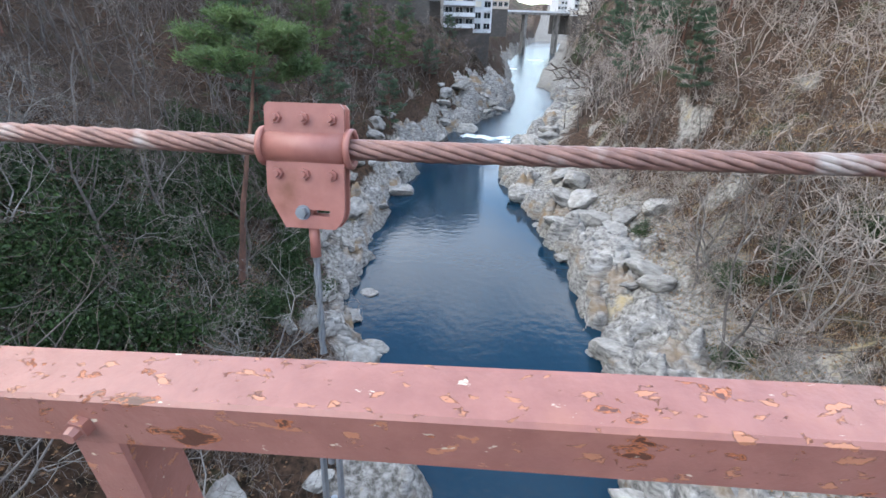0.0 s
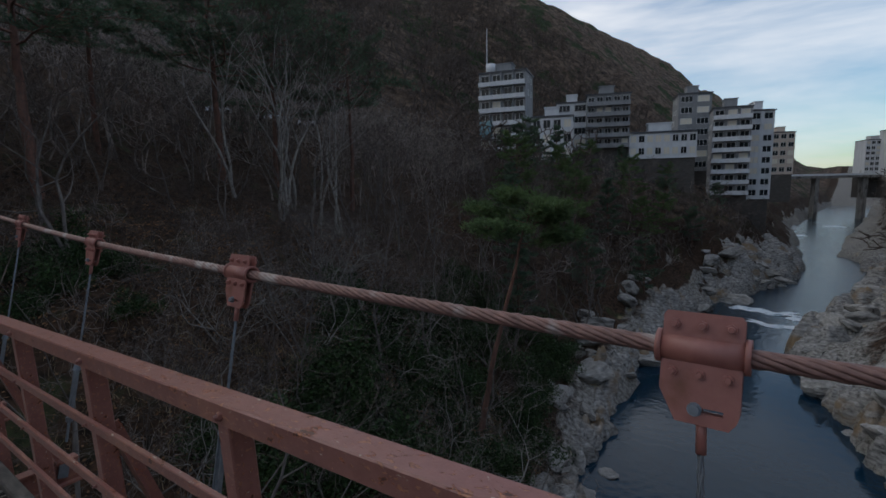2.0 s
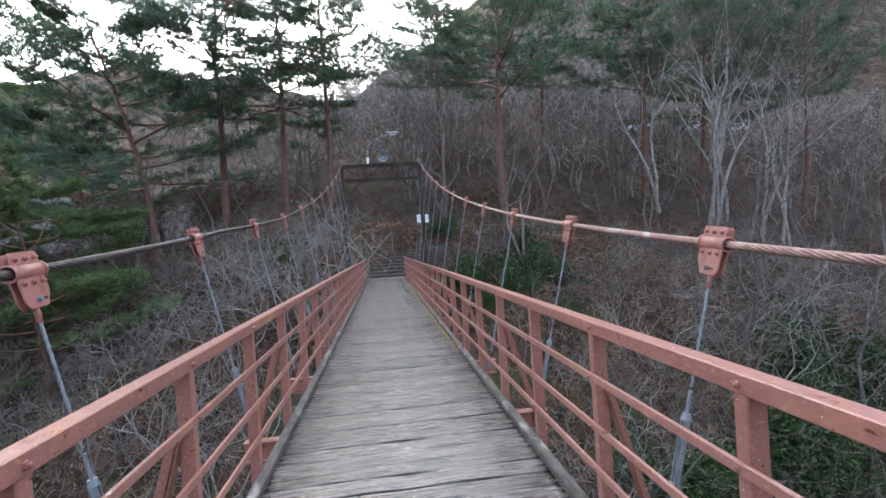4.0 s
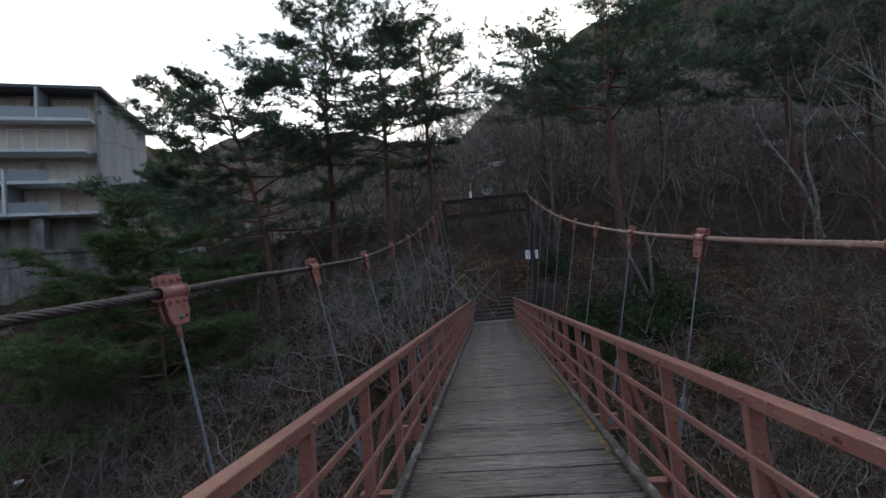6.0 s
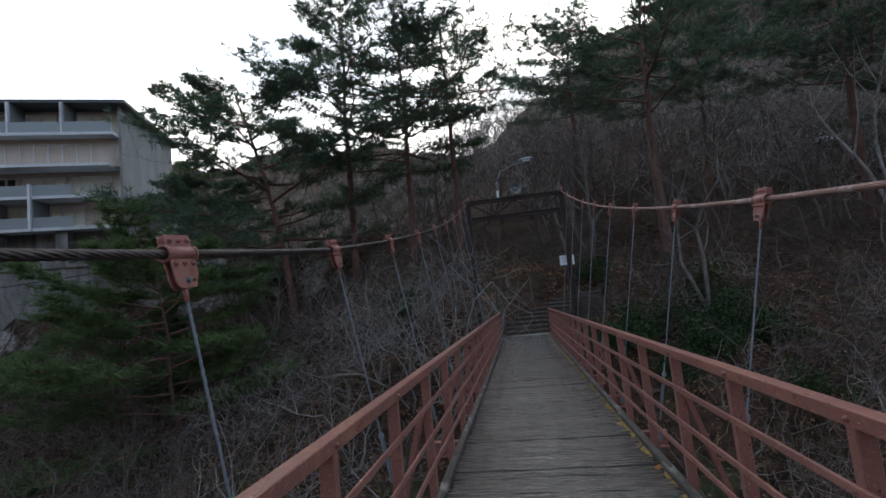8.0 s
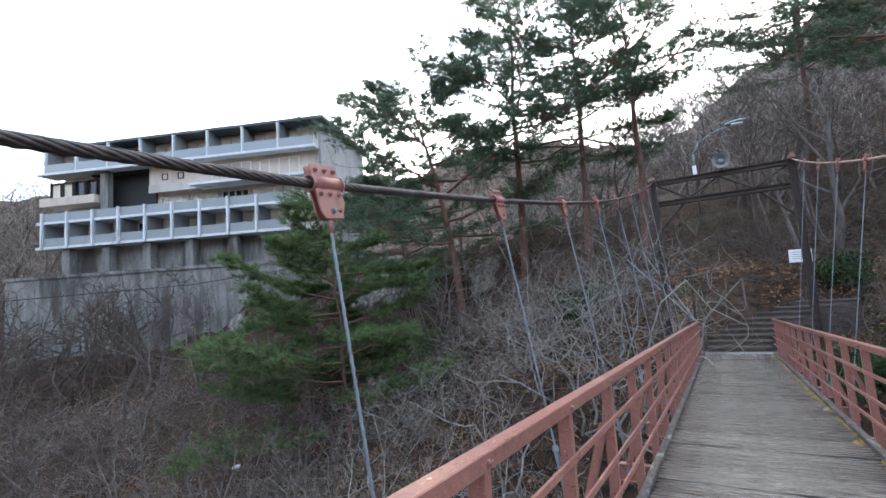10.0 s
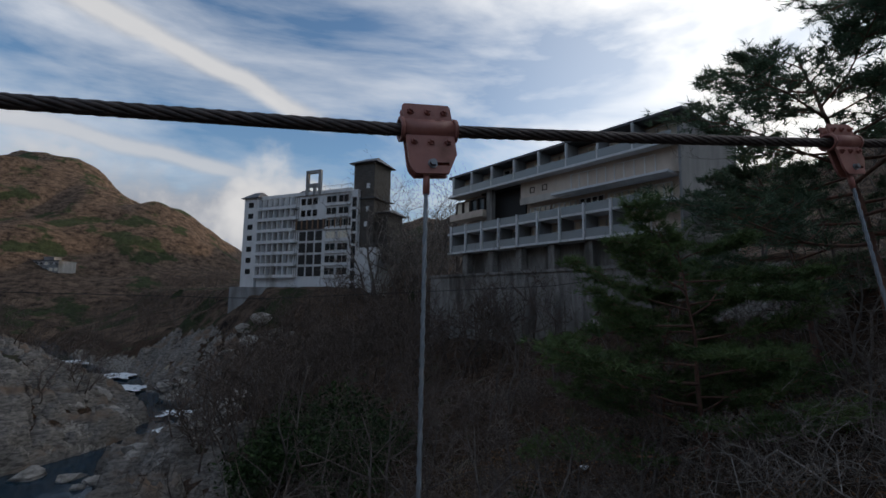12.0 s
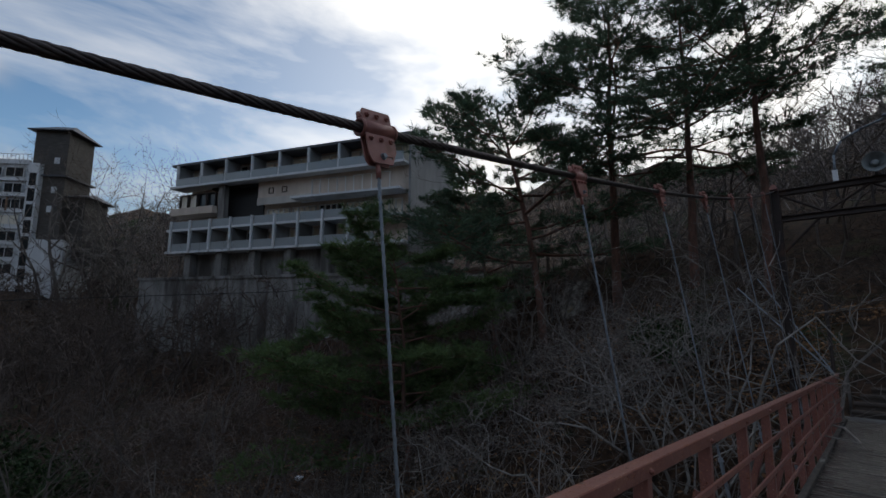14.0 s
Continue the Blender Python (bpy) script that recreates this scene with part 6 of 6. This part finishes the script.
def scatter(n, x0, x1, y0, y1, lo, hi, keep, seed):
    r = np.random.default_rng(seed)
    x, y = r.uniform(x0, x1, n), r.uniform(y0, y1, n)
    z = height(x, y)
    dw, de = river_distance(x, y)
    s = r.uniform(lo, hi, n)
    d = np.maximum(dw, de)
    ok = (d > keep) & ~((np.abs(y) < 1.9) & (x < -24) & (x > -34))
    ok &= ~((np.abs(y) < 2.5) & (x > -27) & (z + 2.2 * s > -1.8))
    return [(a, b_, c, e) for a, b_, c, e, k in zip(x, y, z, s, ok) if k and clear_of_buildings(a, b_)]


places = scatter(1050, -42, -6, -36, 48, 0.7, 1.7, 3.5, 1) + scatter(520, -62, -28, -16, 34, 0.5, 1.3, 3.5, 4) + scatter(420, -24, 14, -80, -12, 0.8, 1.8, 5, 3)
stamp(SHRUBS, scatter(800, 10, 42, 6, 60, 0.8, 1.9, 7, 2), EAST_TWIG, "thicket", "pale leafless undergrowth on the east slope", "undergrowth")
stamp(SHRUBS, scatter(420, -34, -8, -42, -5, 0.8, 1.7, 3.5, 6) + scatter(260, -34, -8, 5, 34, 0.7, 1.5, 3.5, 7), HILL_TWIG, "thicket", "grey leafless brush on the slopes below the bridge", "undergrowth")
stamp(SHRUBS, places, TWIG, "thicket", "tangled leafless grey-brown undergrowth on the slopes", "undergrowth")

FAR = []
for seed in range(5):
    r = np.random.default_rng(300 + seed)
    out = []
    grow(r, (0, 0, -0.5), (r.normal(0, 0.12), r.normal(0, 0.12), 1), 9.0, 0.16, 2, out, 4, 5, 0.08, 0.26, 0.9, 0.2, 0.05)
    p0, p1, r0, r1 = split(out, 0, 2)
    FAR.append((p0, p1, np.maximum(r0, 0.05), np.maximum(r1, 0.035)))
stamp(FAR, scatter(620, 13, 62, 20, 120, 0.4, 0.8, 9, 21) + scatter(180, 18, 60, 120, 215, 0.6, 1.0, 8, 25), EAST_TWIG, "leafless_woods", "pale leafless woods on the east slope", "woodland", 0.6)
far_places = scatter(420, -62, 6, 52, 140, 0.4, 0.75, 6, 22) + scatter(950, -36, 24, -118, -42, 0.45, 0.85, 7, 23) + scatter(420, 24, 150, -280, -120, 0.6, 1.1, 7, 26) + scatter(260, -95, 150, -260, -60, 0.6, 1.1, 9, 14)
stamp(FAR, scatter(420, -84, -40, -24, 80, 0.5, 1.0, 8, 13) + scatter(420, -150, -70, -10, 95, 0.8, 1.2, 8, 15) + scatter(330, -52, 0, 46, 126, 0.35, 0.65, 6, 24), HILL_TWIG, "leafless_woods", "grey-brown leafless woods on the west hillside", "woodland", 0.75)
stamp(FAR, scatter(60, -54, -25, -114, -98, 1.3, 1.8, 8, 31), PALE_TWIG, "leafless_woods", "pale leafless trees on the skyline", "woodland")
stamp(FAR, scatter(1100, -200, -30, 70, 330, 0.7, 1.15, 8, 11) + scatter(300, 14, 130, 80, 300, 0.6, 1.1, 8, 12), TWIG, "leafless_woods", "dark leafless woods on the hill above the hotels", "woodland", 2.4)
stamp(FAR, far_places, TWIG, "leafless_woods", "leafless brown woods covering the far slopes", "woodland")


# evergreen bushes
def leaf_bush(seed, n, size, leaf, material, name="foliage"):
    r = np.random.default_rng(seed)
    clumps = r.normal(0, 1, (14, 3)) * np.array((0.5, 0.5, 0.3)) * size + np.array((0, 0, 0.55 * size))
    c = clumps[r.integers(14, size=n)] + r.normal(0, 0.22 * size, (n, 3))
    c[:, 2] = np.maximum(c[:, 2], 0.05)
    w = r.normal(0, 1, (n, 3)) + np.array((0, 0, 0.5))
    w /= np.linalg.norm(w, axis=1)[:, None]
    side = np.cross(w, r.normal(0, 1, (n, 3)))
    side /= np.linalg.norm(side, axis=1)[:, None]
    ln = leaf * r.uniform(0.6, 1.2, (n, 1))
    verts = np.stack([c - w * ln, c + side * ln * 0.42, c + w * ln, c - side * ln * 0.42], 1).reshape(-1, 3)
    return raw_mesh(name, verts, np.arange(4 * n).reshape(-1, 4), material)


BUSHES = [leaf_bush(61, 3400, 1.0, 0.062, LEAF), leaf_bush(62, 3000, 1.0, 0.07, LEAF), leaf_bush(63, 3400, 1.0, 0.058, LEAF)]
bush_stem = split([s for s in bare_tree(64, 1.0, 1, 1, 6, 0.03, 0.9, 0.4, 0.1)[0]], 0, 1)
BUSH_STEM = tube_mesh("stem", *bush_stem, BARK, 4)


def bush(k, x, y, s, label="glossy evergreen bush on the slope", z=None):
    root = thing("evergreen_bush", label, "bush", pose(x, y, (ground_at(x, y) if z is None else z) - 0.05, 0, 0, 47 * k) @ Matrix.Diagonal((s, s, s * 0.9, 1)), "evergreen bushes")
    put("foliage", BUSHES[k % 3], root)
    put("stem", BUSH_STEM, root)


bushes = [(-25.6, 3.0, 1.1), (-26.6, 4.2, 1.2), (-24.8, 5.4, 1.0), (-25.8, 6.8, 1.2), (-26.8, 8.2, 1.4), (-28.0, 6.0, 1.2), (-27.4, 9.8, 1.2), (-23.2, 8.8, 0.9),
          (-11.5, 14.0, 1.3), (-13.5, 17.0, 1.5), (-15.0, 12.0, 1.4), (-17.5, 9.0, 1.3), (-12.0, 22.0, 1.2), (-18.5, 15.5, 1.5), (-20.0, 21.0, 1.5), (-10.5, 9.0, 1.1), (-9.0, 6.5, 1.0), (-22, 30, 1.6), (-26, 38, 1.7),
          (-8.0, -42.0, 3.2), (-10.5, -40.0, 3.4), (-13.0, -37.0, 3.4), (-9.5, -44.5, 3.0), (-15.5, -34.0, 3.0), (-12.5, -42.0, 3.6), (-14.5, -39.0, 3.6), (20.5, 30.5, 1.3), (19.5, 29.0, 1.0), (-21.2, 19.0, 2.0), (-22.2, 24.9, 2.2), (-19.2, 24.9, 2.0), (-18.0, 16.8, 1.9), (-15.8, 17.6, 1.7), (-16.4, 24.0, 1.9), (-17.2, 14.0, 1.8), (-19.6, 30.6, 2.2), (-20.8, 41.7, 2.4), (-23.5, 21.5, 2.1), (-20.0, 27.5, 2.0), (-31.5, -6.0, 1.5), (-30.5, 8.5, 1.6), (-33.0, 4.0, 1.2), (-14.0, -22.0, 1.6), (-18.0, -13.0, 1.5), (-20.5, -18.0, 1.7), (15.0, 24.0, 1.0), (17.0, 31.0, 1.1), (14.0, 40.0, 1.0), (24, 30, 1.2)]
rng = np.random.default_rng(41)
for k in range(46):
    by = rng.uniform(7, 46)
    bushes.append((np.interp(by, Y_WEST, X_WEST) - rng.uniform(4.0, 15.0), by, rng.uniform(1.3, 2.2)))
for k, (x, y, s) in enumerate(bushes):
    bush(k, x, y, s)


# dry grass and fallen leaves
def blades(seed, n, boxes, length, width, material, name, label, category, flat=False, keep=3.0):
    r = np.random.default_rng(seed)
    xs, ys = [], []
    for x0, x1, y0, y1, share in boxes:
        m = int(n * share)
        cx, cy = r.uniform(x0, x1, m // 14 + 1), r.uniform(y0, y1, m // 14 + 1)
        k = r.integers(len(cx), size=m)
        sp = 0.28 if not flat else 1.2
        xs.append(cx[k] + r.normal(0, sp, m))
        ys.append(cy[k] + r.normal(0, sp, m))
    x, y = np.concatenate(xs), np.concatenate(ys)
    dw, de = river_distance(x, y)
    ok = (np.maximum(dw, de) > keep) & ~((np.abs(y) < 1.2) & (x > -34))
    x, y = x[ok], y[ok]
    c = np.stack([x, y, height(x, y) + 0.02], 1)
    m = len(c)
    w = r.normal(0, 0.55, (m, 3))
    w[:, 2] = 0.25 * r.random(m) if flat else 1.0
    w /= np.linalg.norm(w, axis=1)[:, None]
    side = np.cross(w, r.normal(0, 1, (m, 3)))
    side /= np.linalg.norm(side, axis=1)[:, None]
    ln = length * r.uniform(0.5, 1.3, (m, 1))
    if flat:
        verts = np.stack([c, c + w * ln * 0.5 + side * width, c + w * ln, c + w * ln * 0.5 - side * width], 1).reshape(-1, 3)
        faces = np.arange(4 * m).reshape(-1, 4)
    else:
        verts = np.stack([c - side * width, c + side * width, c + w * ln], 1).reshape(-1, 3)
        faces = np.arange(3 * m).reshape(-1, 3)
    tagged(put(name, raw_mesh(name, verts, faces, material)), label, category, kind="stuff")


blades(71, 42000, ((11, 30, 10, 50, 0.6), (-24, -6, -30, -4, 0.2), (-24, -8, 4, 30, 0.2)), 0.5, 0.012, DRY_GRASS, "dry_grass", "dry golden grass tufts on the banks", "grass", False, 4.5)
blades(72, 60000, ((-36, -8, -30, -2, 0.35), (-36, -8, 2, 30, 0.35), (12, 30, 8, 45, 0.2), (-36, -26, -4, 4, 0.1)), 0.16, 0.05, DEAD_LEAF, "fallen_leaves", "fallen brown leaves on the slopes", "leaves", True, 4.0)


# ---- rocks along the river ----
def rock_mesh(seed):
    r = np.random.default_rng(seed)
    bm = bmesh.new()
    bmesh.ops.create_icosphere(bm, subdivisions=3, radius=1.0)
    planes = r.normal(0, 1, (9, 3))
    planes /= np.linalg.norm(planes, axis=1)[:, None]
    cut = r.uniform(0.5, 0.85, 9)
    for v in bm.verts:
        p = np.array(v.co)
        for n, c in zip(planes, cut):
            d = p.dot(n) - c
            if d > 0:
                p = p - n * d * 0.92
        p = p * (1 + 0.07 * math.sin(9 * p[0] + seed) * math.cos(8 * p[1]) + 0.05 * math.sin(21 * p[2] + 6 * p[0]))
        v.co = p
    me = bpy.data.meshes.new("rock")
    bm.to_mesh(me)
    bm.free()
    me.materials.append(ROCK)
    return me


ROCKS = [rock_mesh(s) for s in range(7)]
rng = np.random.default_rng(15)
made = 0
while made < 230:
    if made < 150:
        y = rng.uniform(8, 125)
    else:
        y = rng.uniform(-115, -40)
    east = rng.random() < (0.55 if y > 0 else 0.5)
    off = rng.uniform(-0.8, 6.5) if rng.random() < 0.8 else rng.uniform(4, 11)
    if y < 0:
        off = rng.uniform(-3, 16)
    edge = np.interp(y, Y_EAST, X_EAST) + off if east else np.interp(y, Y_WEST, X_WEST) - off
    s = rng.uniform(0.35, 1.5) * (1.0 + 0.006 * abs(y))
    z = max(ground_at(edge, y), WATER_Z - 0.2)
    m = pose(edge, y, z + 0.05 * s, rng.uniform(-20, 20), rng.uniform(-20, 20), rng.uniform(0, 360)) @ Matrix.Diagonal((s * rng.uniform(0.9, 1.7), s * rng.uniform(0.7, 1.2), s * rng.uniform(0.4, 0.8), 1))
    tagged(put("rock", ROCKS[rng.integers(7)], None, m), "pale grey angular river rock on the bank", "rock", "river rocks")
    made += 1


# ---- white water ----
def rapids(x0, x1, y0, y1, seed, z=WATER_Z + 0.03):
    r = np.random.default_rng(seed)
    n, k = 26, 18
    us, vs = np.linspace(0, 1, n), np.linspace(0, 1, k)
    g, h_ = np.meshgrid(us, vs)
    x = x0 + (x1 - x0) * g + 0.5 * np.sin(9 * h_ + seed)
    y = y0 + (y1 - y0) * h_ + 0.9 * np.sin(7 * g + seed) + 0.5 * np.sin(17 * g)
    zz = z + 0.16 * np.abs(np.sin(23 * g + 3 * np.sin(11 * h_)) * np.cos(19 * h_)) * np.sin(np.pi * g) * np.sin(np.pi * h_) + r.normal(0, 0.015, g.shape)
    i = (np.arange(k - 1)[:, None] * n + np.arange(n - 1)[None, :]).ravel()
    me = raw_mesh("rapids", np.stack([x.ravel(), y.ravel(), zz.ravel()], 1), np.stack([i, i + 1, i + n + 1, i + n], 1), FOAM, True)
    tagged(put("white_water", me), "white foaming water between the rocks", "rapids", "rapids on the river")


for k, q in enumerate(((-6, 3, 92, 95), (2, 10, 88, 92), (-3, 6, 84, 86), (3, 9, 238, 246), (18, 26, 296, 304), (4, 10, -84, -78), (6, 12, -97, -92), (22, 30, -126, -119), (30, 40, -146, -137), (50, 66, -178, -168))):
    rapids(*q, k, WATER_Z + (0.03 if q[2] > 0 else 0.45))

for x, y, yaw in ((-72.6, 50.0, 60), (-74.0, 42.0, 70), (-80.0, 64.0, 50)):
    parked_car(x, y, ground_at(x, y) + 0.3, yaw, "white car parked among the trees above the slope")
litter = thing("litter", "crumpled white plastic litter on the slope", "litter", pose(-25.6, -24.2, ground_at(-25.6, -24.2) + 0.1))
put("scrap", rock_mesh(3).copy(), litter, Matrix.Diagonal((0.3, 0.22, 0.12, 1)))
litter.children[0].data.materials[0] = SIGN_WHITE


# ---- deck planks ----
count = int((EAST_END - WEST_END) / PITCH)
rest = Build()
rng = random.Random(9)
for i in range(count):
    px = WEST_END + PITCH * (i + 0.5)
    if i < 300:
        put("plank", me_planks[rng.randrange(6)], DECK, pose(px, 0, rng.uniform(-0.006, 0.006), 0, rng.uniform(-1.6, 1.6), rng.choice((0, 180))))
    else:
        rest.box(px - PITCH / 2 + 0.004, px + PITCH / 2 - 0.004, -0.955, 0.955, -0.045, 0)
tagged(put("far_planks", rest.mesh("far_planks", PLANK), DECK), kind="stuff")

moss = Build()
rng = random.Random(12)
for k in range(420):
    mx, s = rng.uniform(-25.6, -8.5), rng.uniform(0.02, 0.06)
    my = 0.93 - abs(rng.gauss(0, 0.035))
    n = 6
    moss.add([(mx + s * rng.uniform(0.8, 1.9) * math.cos(1.047 * j), my + s * rng.uniform(0.6, 1.1) * math.sin(1.047 * j), -0.002) for j in range(n)] + [(mx, my, s * rng.uniform(0.3, 0.55))], [(j, (j + 1) % n, n) for j in range(n)])
tagged(put("moss", moss.mesh("moss", MOSS), DECK), kind="stuff")
